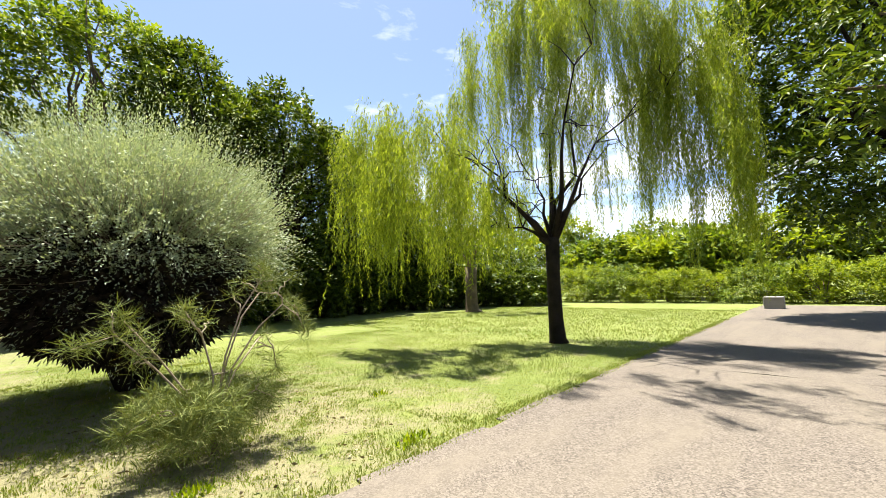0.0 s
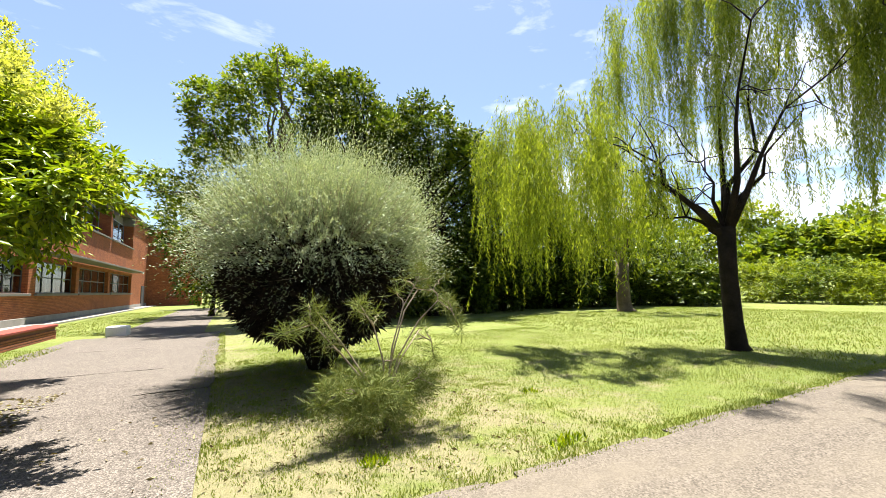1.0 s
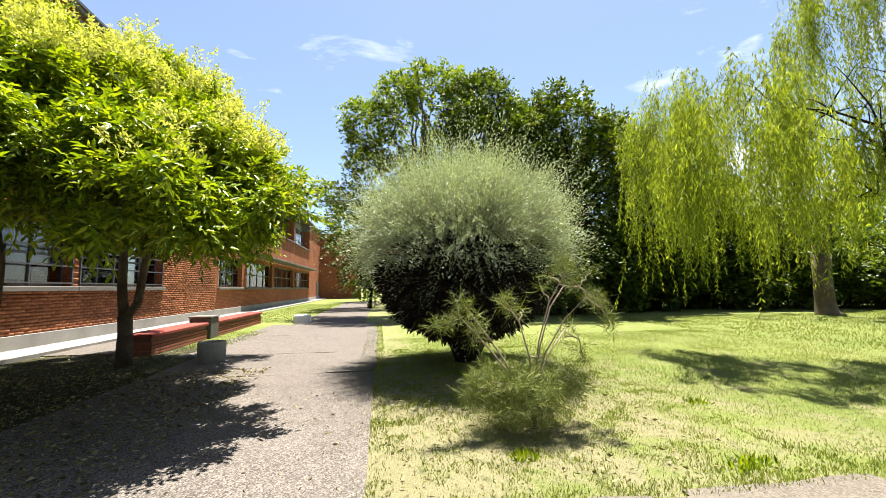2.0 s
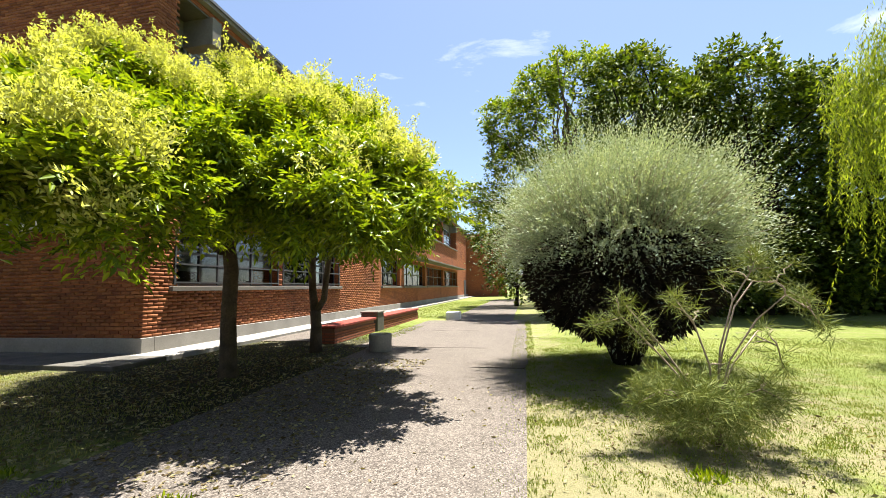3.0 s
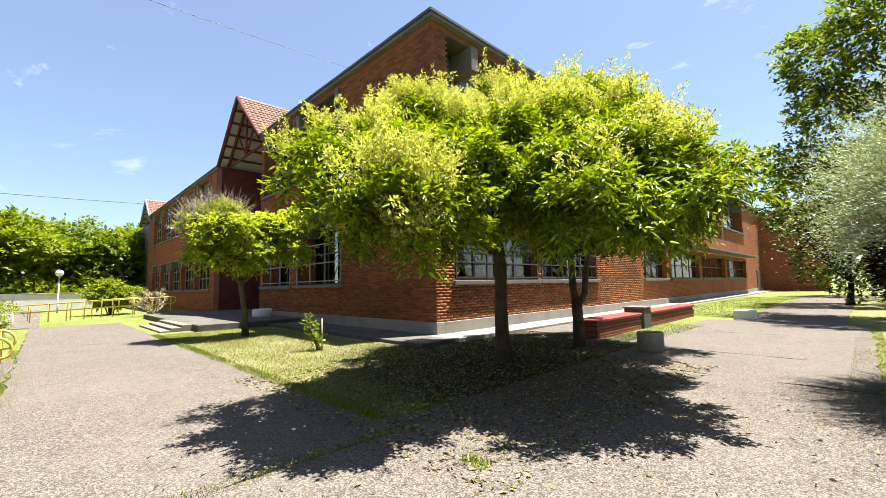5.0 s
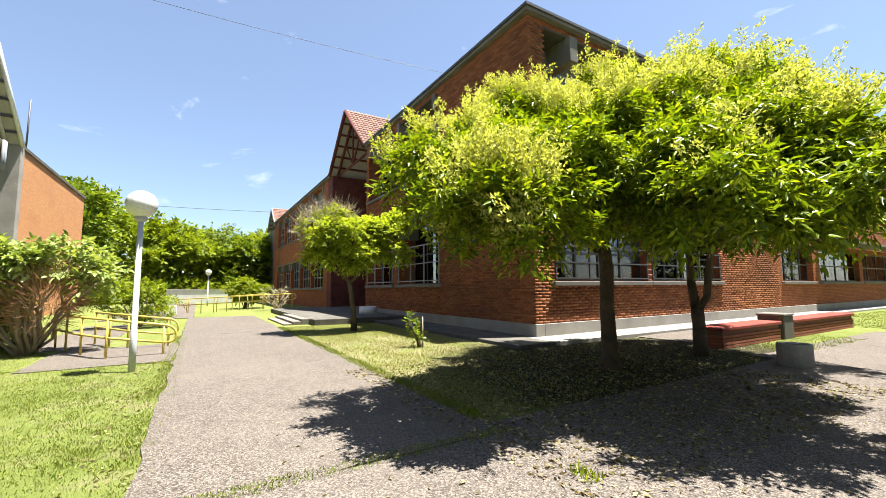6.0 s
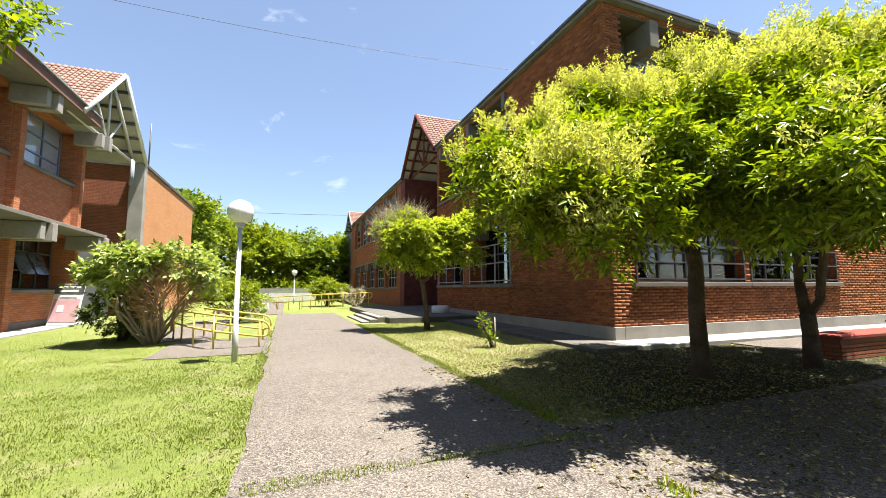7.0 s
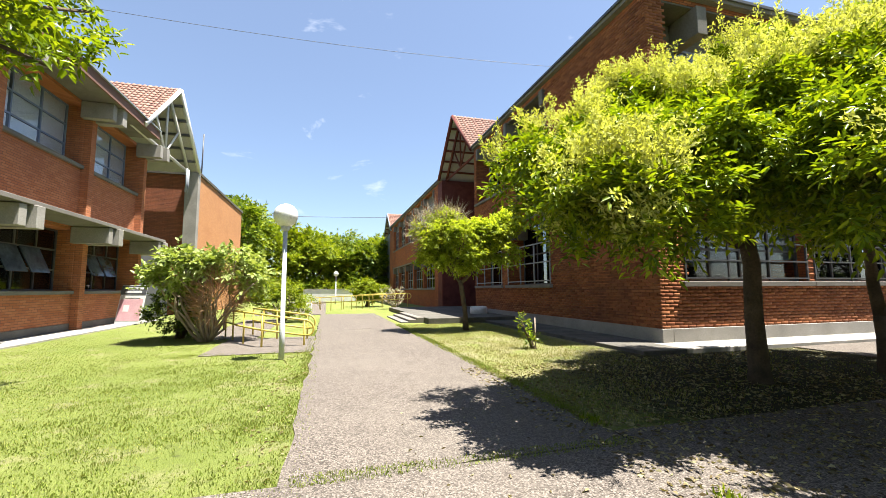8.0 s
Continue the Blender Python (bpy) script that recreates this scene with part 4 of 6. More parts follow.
def lamp(x, y, h, r):
    l = thing("garden_lamp", "white globe lamp on a slim painted steel post", "lamp", "globe lamps along the path", at=(x, y, 0))
    part("post", tube([(x, y, -0.05), (x, y, 0.75), (x, y, 0.76), (x, y, h)], [0.055, 0.055, 0.045, 0.045], 12), M_STEELPALE, l, "pale grey steel post")
    part("collar", lathe([(0.05, 0), (0.09, 0.03), (0.1, 0.09), (0.07, 0.11)], (x, y, h - 0.04), 16), M_STEELPALE, l)
    prof = [(max(0.01, r * math.sin(math.pi * k / 14)), r - r * math.cos(math.pi * k / 14)) for k in range(15)]
    part("globe", lathe(prof, (x, y, h + 0.04), 24), M_GLOBE, l, "white glass globe")
    return l


M_STEELPALE = surface("pale_grey_steel", (0.42, 0.43, 0.45), (0.55, 0.56, 0.57), 0.5, 2, 40, 0.1, 0.003, (0.3, 0.24, 0.2), stain_at=(0.68, 0.9))
M_GLOBE = surface("opal_glass", (0.72, 0.72, 0.7), (0.8, 0.8, 0.78), 0.25, 2, 30, 0.02)
lamp(-7.82, -1.13, 2.72, 0.25)
lamp(-40.6, 0.6, 2.7, 0.25)


def rail(points, h, posts, label, hook=0.0):
    """A yellow double handrail along a line, with posts; hook: a rounded drop at its first end."""
    p = [Vector(q) for q in points]
    r = thing("handrail", label, "railing", "yellow handrails", at=p[0])
    d = (p[-1] - p[0])
    u = (p[1] - p[0]).normalized()
    for k, z in enumerate((h, h - 0.38)):
        line = [q + Vector((0, 0, z)) for q in p]
        if hook and k == 0:
            c = line[0]
            arc = [c - u * hook * math.sin(a) - Vector((0, 0, hook - hook * math.cos(a))) for a in (math.pi, 2.6, 2.2, 1.8, 1.4, 1.0, 0.5)]
            line = arc + line
        part("rail", tube(line, 0.026, 8), M_YELLOW, r)
    seg = [(b - a).length for a, b in zip(p, p[1:])]
    for i in range(posts):
        f = sum(seg) * min(max(i / (posts - 1), 0.01), 0.99)
        k = 0
        while k < len(seg) - 1 and f > seg[k]:
            f -= seg[k]
            k += 1
        q = p[k].lerp(p[k + 1], f / seg[k])
        part("post", tube([q + Vector((0, 0, -0.05)), q + Vector((0, 0, h - 0.01))], 0.024, 8), M_YELLOW, r)
    return r


rail([(-9.85, -0.75, -0.2), (-9.8, -1.8, -0.03), (-10.9, -2.5, 0), (-12.6, -3.2, 0)], 0.86, 5, "yellow tubular steel handrail beside a paved ramp", 0.19)
rail([(-11.3, -0.75, -0.15), (-11.5, -1.7, -0.02), (-13.0, -2.5, 0)], 0.86, 4, "yellow tubular steel handrail on the ramp's far side", 0.19)
rail([(-26.1, 3.4, 0.3), (-27.3, 1.0, 0.14), (-28.5, -1.3, 0)], 0.86, 8, "long yellow handrail on the entrance ramp", 0.19)
rail([(-26.8, 5.2, 0.3), (-28.2, 2.4, 0.16), (-29.8, -0.8, 0)], 0.86, 8, "second yellow handrail on the entrance ramp", 0.19)

# notice board leaning on the wall
sign = thing("notice_board", "faded pink and white printed notice board leaning by the wall", "sign", at=(-19, -7.9, 0.07))
tilt = pose(-18.7, -8.2, 0.08, 0, 0, -109) @ pose(0, 0, 0, 12)
for nm, rows, mt in (("board", [(-0.55, 0.55, -0.03, 0.0, 0.0, 1.62)], "white"), ("panel", [(-0.5, 0.5, 0.001, 0.008, 0.12, 1.02)], "pink"), ("header", [(-0.56, 0.56, 0.001, 0.012, 1.22, 1.6)], "dark"),
                     ("print", [(-0.42, 0.3, 0.013, 0.016, 1.44, 1.53), (-0.36, 0.36, 0.013, 0.016, 1.29, 1.38), (-0.36, 0.3, 0.009, 0.012, 1.08, 1.15), (0.05, 0.3, 0.009, 0.012, 0.5, 0.78)], "white")):
    bm = boxes(rows)
    bmesh.ops.transform(bm, matrix=tilt, verts=bm.verts)
    m = {"white": M_WHITE, "pink": surface("faded_pink_print", (0.5, 0.27, 0.3), (0.62, 0.4, 0.42), 0.6, 2, 30, 0.05), "dark": M_DARKMETAL}[mt]
    part(nm, bm, m, sign)

# overhead cables
for a, b, sag, nm in (((-21, -12, 15.0), (-19, 14, 14.6), 0.35, "near"), ((-58, -20, 11.6), (-56, 12, 11.8), 0.3, "far")):
    c = [Vector(a).lerp(Vector(b), i / 14) - Vector((0, 0, sag * math.sin(math.pi * i / 14))) for i in range(15)]
    tagged(part("overhead_cable", tube(c, 0.012 if nm == "near" else 0.03, 5), M_DARKMETAL), "thin dark overhead cable strung between roofs", "cable", "", "structure")


# ---- trees ----
def crown_targets(rng, c, n):
    return [tuple(p) for p in c[rng.choice(len(c), min(n, len(c)), replace=False)]]


def leaning_lobes(rng, cu, cv, hu, hv, n, low, slope, top, sag=0.0, drift=0.25):
    """Lobes of a crown that slopes down towards the open side of the path: u runs uphill away from it, v along it."""
    rows = []
    while len(rows) < n:
        a, b = rng.uniform(-1, 1, 2)
        if abs(a) ** 2.6 + abs(b) ** 2.6 > 1:
            continue
        u, v = cu + a * hu, cv + b * hv + drift * max(0.0, cu + a * hu - 5.2)
        if any((u - q[0]) ** 2 + (v - q[1]) ** 2 < 0.3 for q in rows):
            if rng.uniform() < 0.97:
                continue
        rows.append((u, v))
    out = []
    for u, v in rows:
        z = low + slope * (min(u, top) - 4.0) - 0.06 * max(0.0, u - top) - sag * max(0.0, v - 2.6) + rng.uniform(-0.12, 0.12)
        r = rng.uniform(0.5, 0.72)
        out.append((1.4 - 0.7 * u + 0.71 * v, -0.2 + 0.71 * u + 0.7 * v, z, r, r, rng.uniform(0.36, 0.52)))
    return out


def clear_of_bed(lobes):
    """Leave out the lobes whose noon shade would reach far over the grass bed."""
    return [l for l in lobes if l[1] - 0.25 * l[2] < 2.6 or -(l[0] - 0.11 * l[2]) - 4.03 - 0.77 * (l[1] - 0.25 * l[2] - 2.69) + l[3] < 0.8]


def street_tree(seed, x, y, lobes, trunk, forks, clumps, label, leaf=(0.095, 0.034), blossom=500, mat=None, per=5, gaps=0.6, reach=0.24):
    """A small broadleaf tree: trunk, limbs, leafy crown and pale blossom sprays on top."""
    rng = np.random.default_rng(seed)
    t = thing("broadleaf_tree", label, "tree", at=(x, y, 0))
    knobs = []
    for l in lobes:
        for _ in range(9):
            d = unit(rng.normal(size=3))
            d[2] = abs(d[2]) if rng.uniform() < 0.7 else d[2]
            r = rng.uniform(0.2, 0.44) * min(1.0, l[3] / 0.9)
            knobs.append((l[0] + d[0] * l[3] * 0.92, l[1] + d[1] * l[4] * 0.92, l[2] + d[2] * l[5] * (0.6 if d[2] > 0 else 0.4), r, r, r * 0.7))
        if l[3] > 0.6 and blossom:
            for _ in range(5):
                r = rng.uniform(0.13, 0.24)
                knobs.append((l[0] + rng.uniform(-0.8, 0.8) * l[3], l[1] + rng.uniform(-0.8, 0.8) * l[4], l[2] - l[5] * 0.55 - rng.uniform(0.0, 0.22), r, r, r * 1.2))
    lobes_all = [(a, b, c, 0.9 * e, 0.9 * f, 0.92 * g) for a, b, c, e, f, g in lobes] + knobs
    part("trunk", tube([p for p, r in trunk], [r for p, r in trunk], 12), M_BARK, t, "grey-brown bark trunk")
    c, out = shell_points(rng, lobes_all, clumps, 0.5, 1.1, 0.7, gaps, 0.75, 0.25)
    sprays("crown", rng, c, out, per, 7, reach, leaf, mat or L_BRIGHT, t, 0.3, 0.55, 0.55, "dense glossy light green leaves")
    for f, r in forks:
        part("limb", tube(f, r, 8), M_BARK, t)
    for f, r in forks:
        joint = Vector(f[-2])
        near = sorted(crown_targets(rng, c, 60), key=lambda p: (Vector(p) - joint).length)[4:26:2]
        part("branchwork", limbs(rng, joint, near, r[-2] * 0.5, 0.006, 0.1, 0.14, 5), M_BARK, t)
    if blossom:
        a = np.array([l[:6] for l in lobes_all])
        deep = (((c[:, None] - a[None, :, :3]) / (a[None, :, 3:] * 0.97)) ** 2).sum(-1).min(1)
        bunch = np.array([noise.noise(Vector(q * 0.8)) for q in c])
        fit_for = np.flatnonzero((deep > 0.92) & (out[:, 2] > rng.uniform(-0.75, 0.3, len(c))) & (bunch > 0.0))
        pick = c[rng.choice(fit_for, blossom)]
        pick = pick + rng.normal(size=pick.shape) * 0.07 + np.array([0, 0, 0.1])
        k = 46
        idx = np.repeat(np.arange(blossom), k)
        hgt = rng.uniform(0, 1, blossom * k)
        lean = rng.normal(size=(blossom, 3)) * np.array([0.45, 0.45, 0.0]) + np.array([0, 0, 1.0])
        tall = rng.uniform(0.14, 0.32, blossom)
        rad = (1 - hgt * 0.85)[:, None] * 0.065
        pos = pick[idx] + lean[idx] * (hgt * tall[idx])[:, None] + rng.normal(size=(blossom * k, 3)) * rad
        v, q = leaf_arrays(rng, pos, rng.normal(size=(blossom * k, 3)) + lean[idx], 0.05, 0.019)
        mesh_from_arrays("blossom", v, q, L_FLOWER, t, "cream blossom sprays")
    return t


street_tree(11, -3.45, 6.0, clear_of_bed(leaning_lobes(np.random.default_rng(1), 7.4, -0.45, 3.3, 1.3, 46, 2.08, 0.69, 7.2, 0.0, 0.3)) + [(-3.35, 2.9, 2.25, 0.24, 0.24, 0.2), (-2.95, 3.35, 2.05, 0.2, 0.2, 0.22), (-2.9, 4.9, 2.75, 0.7, 0.7, 0.5)],
            [((-3.4, 6.0, -0.05), 0.19), ((-3.41, 6.0, 0.2), 0.14), ((-3.43, 6.0, 1.0), 0.12), ((-3.4, 6.0, 1.8), 0.115), ((-3.45, 5.95, 2.4), 0.1)],
            [([(-3.48, 5.9, 2.1), (-3.7, 5.2, 2.6), (-3.9, 4.2, 2.9), (-4.2, 2.9, 3.1)], [0.09, 0.07, 0.05, 0.02]), ([(-3.48, 5.92, 2.2), (-3.2, 5.5, 2.9), (-2.7, 4.7, 3.5)], [0.09, 0.06, 0.02])],
            3100, "small leafy tree with creamy blossom beside the path", blossom=2000)
street_tree(12, -3.3, 8.7, leaning_lobes(np.random.default_rng(2), 8.1, 2.0, 3.9, 1.05, 48, 2.0, 0.78, 7.5, 0.7, 0.12) + [(-1.75, 4.2, 2.25, 0.42, 0.42, 0.3), (-0.6, 6.7, 2.2, 0.5, 0.5, 0.35), (-2.3, 6.4, 2.7, 0.8, 0.8, 0.6), (-1.6, 6.0, 2.45, 0.6, 0.6, 0.45), (-2.7, 7.4, 2.95, 0.9, 0.9, 0.7), (-1.5, 7.3, 2.6, 0.8, 0.8, 0.55),
             (-2.6, 9.4, 4.1, 0.7, 0.7, 0.45), (-2.0, 9.3, 4.0, 0.7, 0.7, 0.45), (-1.5, 8.9, 3.9, 0.65, 0.65, 0.45), (-1.3, 8.3, 3.8, 0.6, 0.6, 0.45), (-1.2, 7.7, 3.6, 0.6, 0.6, 0.4), (-2.3, 10.1, 3.8, 0.65, 0.65, 0.45), (-1.6, 9.9, 3.7, 0.6, 0.6, 0.4), (-1.0, 9.7, 3.5, 0.5, 0.5, 0.4), (-3.0, 10.2, 3.9, 0.65, 0.65, 0.45), (-3.6, 10.8, 4.0, 0.7, 0.7, 0.45), (-4.4, 10.6, 4.1, 0.65, 0.65, 0.45), (-4.0, 11.3, 3.8, 0.6, 0.6, 0.4)],
            [((-3.3, 8.7, -0.05), 0.15), ((-3.3, 8.7, 0.6), 0.12), ((-3.33, 8.72, 0.95), 0.12)],
            [([(-3.33, 8.7, 0.9), (-3.4, 8.7, 1.5), (-3.35, 8.6, 2.1), (-2.9, 8.3, 3.4)], [0.1, 0.085, 0.075, 0.03]), ([(-3.33, 8.7, 0.9), (-3.12, 8.72, 1.2), (-3.05, 8.7, 1.7), (-2.7, 8.2, 2.3), (-1.6, 6.8, 3.2)], [0.08, 0.075, 0.07, 0.06, 0.02])],
            5200, "leafy tree with a low forked dark trunk by the bench", blossom=1300)
small = street_tree(13, -12.2, 4.35, [(-12.2, 3.9, 3.15, 0.9, 1.0, 0.8), (-12.3, 3.1, 3.3, 0.5, 0.55, 0.55), (-12.2, 3.2, 2.4, 0.5, 0.5, 0.45), (-12.1, 4.5, 2.45, 0.8, 0.85, 0.55), (-12.1, 4.9, 3.3, 0.7, 0.65, 0.55), (-12.0, 5.75, 2.7, 0.55, 0.55, 0.5), (-12.0, 5.9, 3.65, 0.45, 0.5, 0.65), (-12.3, 3.6, 3.85, 0.4, 0.45, 0.35)],
            [((-12.2, 4.38, -0.05), 0.12), ((-12.2, 4.36, 0.6), 0.085), ((-12.2, 4.28, 1.2), 0.08), ((-12.22, 4.2, 1.75), 0.085)],
            [([(-12.2, 4.22, 1.65), (-12.0, 4.8, 2.2), (-11.8, 5.3, 3.2)], [0.06, 0.04, 0.015]), ([(-12.2, 4.2, 1.65), (-12.3, 3.7, 2.3), (-12.4, 3.3, 3.2)], [0.055, 0.035, 0.012])], 760, "small thin-crowned tree with faded twigs in the grass bed", blossom=0, mat=L_YOUNG, per=4, leaf=(0.14, 0.055), gaps=0.7, reach=0.3)


def twig_haze(name, rng, lobes, n, length, material, parent, leafy=None, label=""):
    """Fine bare twigs bristling out of a crown."""
    c, out = clumps_in(rng, lobes, n, 0.7)
    v, q = leaf_arrays(rng, c, out + np.array([0, 0, 0.6]) + rng.normal(size=(n, 3)) * 0.3, length, 0.012, 0.0)
    return mesh_from_arrays(name, v, q, material, parent, label)


rng = np.random.default_rng(14)
pts, ways = shell_points(rng, [(-12.3, 3.2, 3.5, 0.6, 0.7, 0.6), (-12.2, 3.7, 3.85, 0.6, 0.65, 0.45)], 230, 0.3, 1.15, 0.8, 0.3)
rosettes("faded_spray", rng, pts, ways, 20, 0.1, (0.06, 0.016), L_FADED, small, 0.0, "faded dry flower sprays")
twig_haze("twig_spray", rng, [(-12.3, 3.2, 3.4, 0.65, 0.7, 0.7), (-12.2, 3.7, 3.8, 0.65, 0.65, 0.5)], 1100, 0.45, M_TWIG, small, None, "thin dry twigs")


def willow(seed, x, y, trunk_h, lobes, limb_ends, strands, longest, label, mat_trunk, trunk_r=0.3, leaf=(0.1, 0.016), gap=0.02):
    """A weeping willow: trunk, spreading limbs and tresses of narrow leaves hanging at all heights from its lobes (x, y, z, radii, lowest)."""
    rng = np.random.default_rng(seed)
    t = thing("weeping_willow", label, "tree", at=(x, y, 0))
    top = Vector((x + 0.02, y, trunk_h))
    part("trunk", tube([(x + 0.12, y, -0.1), (x + 0.05, y, 0.12), (x, y, 0.6), (x + 0.03, y + 0.03, trunk_h * 0.6), top], [trunk_r * 1.7, trunk_r * 1.15, trunk_r, trunk_r * 0.92, trunk_r * 1.0], 12), mat_trunk, t, "dark rough willow trunk")
    for e in limb_ends:
        p = bent(rng, top - Vector((0, 0, 0.2)), e, 0.12, 0.12, 7)
        limb = part("limb", tube(p, [trunk_r * (0.52, 0.36, 0.22, 0.14, 0.09, 0.06, 0.04)[i] for i in range(7)], 7), mat_trunk, t)
        for k in (2, 3, 3, 4, 4, 5, 5, 6):
            q = p[k] + Vector(rng.normal(size=3) * trunk_r * 3.0) + Vector((0, 0, trunk_r * 2.2))
            part("twig", tube(bent(rng, p[k], q, 0.15, 0.1), [trunk_r * (0.1 - 0.017 * i) for i in range(6)], 5), mat_trunk, limb)
    a = np.array(lobes, float)
    size = (a[:, 3] * a[:, 4] * a[:, 5]) ** 0.55
    tress = 14
    knots = strands // tress
    which = rng.choice(len(a), knots, p=size / size.sum())
    d = unit(rng.normal(size=(knots, 3)))
    d[:, 2] = np.where(d[:, 2] < -0.3, -d[:, 2], d[:, 2])
    head = a[which][:, :3] + d * a[which][:, 3:6] * rng.uniform(0.2, 1.0, knots)[:, None] ** 0.5
    span = np.minimum(longest * rng.uniform(0.35, 1.0, knots), head[:, 2] - a[which][:, 6] + rng.uniform(-0.7, 0.5, knots))
    sway = rng.normal(size=(knots, 2)) * 0.1
    own = np.repeat(np.arange(knots), tress)
    ln = span[own] * rng.uniform(0.3, 1.05, len(own))
    own, ln = own[ln > 0.3], ln[ln > 0.3]
    h = head[own] + rng.normal(size=(len(own), 3)) * leaf[0] * np.array([0.9, 0.9, 2.2])
    arch = unit(np.concatenate([d[own][:, :2] + rng.normal(size=(len(own), 2)) * 0.15, np.zeros((len(own), 1))], 1)) * rng.uniform(0.15, 0.35, len(own))[:, None]
    bend = sway[own] * 0.7 + rng.normal(size=(len(own), 2)) * 0.03
    cnt = np.maximum(3, (ln / gap).astype(int))
    idx = np.repeat(np.arange(len(own)), cnt)
    f = np.concatenate([np.linspace(0, 1, c) for c in cnt])
    pos = h[idx] + arch[idx] * np.minimum(1.0, f * 3.0)[:, None] ** 0.6
    wave = np.sin(f * 5.0 + own[idx] * 1.7) * 0.03 * ln[idx]
    pos[:, 0] += bend[idx][:, 0] * f * ln[idx] + wave
    pos[:, 1] += bend[idx][:, 1] * f * ln[idx] + wave * 0.6
    pos[:, 2] += 0.18 * np.sin(np.minimum(f * 5, math.pi)) - ln[idx] * f
    pos += rng.normal(size=pos.shape) * leaf[0] * 0.12
    way = rng.normal(size=pos.shape) * np.array([0.34, 0.34, 0.2])
    way[:, 2] -= 0.8
    v, q = leaf_arrays(rng, pos, way, leaf[0], leaf[1], 0.1)
    mesh_from_arrays("crown", v, q, L_WILLOW, t, "long hanging strands of narrow yellow-green leaves")
    return t


willow(21, 10.97, 4.78, 2.6,
       [(7.8, 8.3, 5.0, 0.6, 0.6, 0.7, 1.8), (8.2, 7.5, 5.2, 0.9, 0.9, 0.7, 1.9), (8.8, 6.7, 5.0, 0.9, 0.9, 0.8, 1.8), (9.3, 6.0, 4.4, 0.8, 0.8, 0.8, 1.9), (9.9, 5.6, 3.7, 0.5, 0.5, 0.6, 2.2),
        (7.1, 6.15, 3.6, 0.85, 0.85, 0.7, 1.7), (7.75, 5.2, 3.2, 0.75, 0.75, 0.6, 1.7), (7.4, 5.6, 4.2, 0.7, 0.7, 0.6, 1.9), (7.7, 6.9, 4.6, 0.8, 0.8, 0.7, 1.8), (10.7, 6.3, 7.9, 0.8, 0.8, 1.2, 4.2), (10.4, 6.6, 6.6, 0.6, 0.6, 0.9, 4.2), (11.5, 5.4, 8.5, 1.0, 1.0, 1.2, 3.5), (12.3, 4.2, 8.7, 1.1, 1.1, 1.4, 3.3),
        (12.5, 3.0, 7.8, 1.0, 1.0, 1.3, 2.9), (11.9, 4.9, 10.6, 1.2, 1.2, 1.2, 5.4)] +
       [(12.2, 3.2, 10.2, 1.2, 1.2, 1.2, 4.6), (12.1, 2.1, 6.0, 0.9, 0.9, 1.0, 2.3), (11.8, 1.5, 4.9, 0.8, 0.8, 1.0, 1.8), (11.6, 1.1, 3.9, 0.6, 0.6, 0.8, 1.7), (12.5, 1.8, 7.3, 1.0, 1.0, 1.0, 3.0),
        (8.8, 1.6, 7.6, 1.2, 1.2, 0.7, 6.1), (8.2, 3.4, 7.9, 1.1, 1.1, 0.6, 6.5), (12.3, 3.7, 4.4, 0.6, 0.6, 0.4, 2.8), (11.4, 4.9, 6.0, 1.0, 1.0, 0.8, 3.2), (12.2, 3.4, 6.2, 0.9, 0.9, 0.9, 2.8)],
       [(10.2, 5.7, 3.5), (9.9, 5.9, 2.9), (8.8, 6.8, 5.0), (7.8, 5.6, 4.3), (10.9, 5.3, 4.3), (11.6, 5.0, 7.2), (12.2, 4.0, 6.6), (12.2, 3.4, 5.0), (12.0, 2.2, 6.2), (10.0, 3.0, 7.2)],
       4700, 5.2, "tall airy weeping willow on the lawn", M_BARK_DARK, 0.175, (0.1, 0.017), 0.033)
willow(22, 20.2, 14.8, 2.6, [(18.6, 14.4, 6.0, 2.2, 2.2, 1.4, 2.4), (20.6, 13.0, 5.6, 1.8, 1.8, 1.4, 2.4)],
       [(18.6, 14.8, 5), (20, 13.6, 5.2)], 300, 3.6, "broad yellow-green weeping willow at the lawn's edge", M_BARK, 0.35, (0.2, 0.05), 0.06)


def big_tree(seed, x, y, lobes, trunk_h, trunk_r, clumps, per, leaf, mat, label, spread=0.42, name="broadleaf_tree", bark=None, floor=0.8, nl=30, gaps=0.62, rich=False):
    rng = np.random.default_rng(seed)
    t = thing(name, label, "tree", at=(x, y, 0))
    part("trunk", tube([(x, y, -0.1), (x, y, 0.3), (x + 0.1, y, trunk_h)], [trunk_r * 1.5, trunk_r, trunk_r * 0.8], 10), bark or M_BARK, t)
    cr, c = leafage("crown", rng, lobes, int(clumps * 2.2), max(12, per // 3), leaf, mat, t, floor, gaps=gaps, rich=rich)
    part("branchwork", limbs(rng, (x + 0.1, y, trunk_h), crown_targets(rng, c, nl), trunk_r * 0.35, 0.02, 0.06, 0.12, 5), bark or M_BARK, t)
    return t


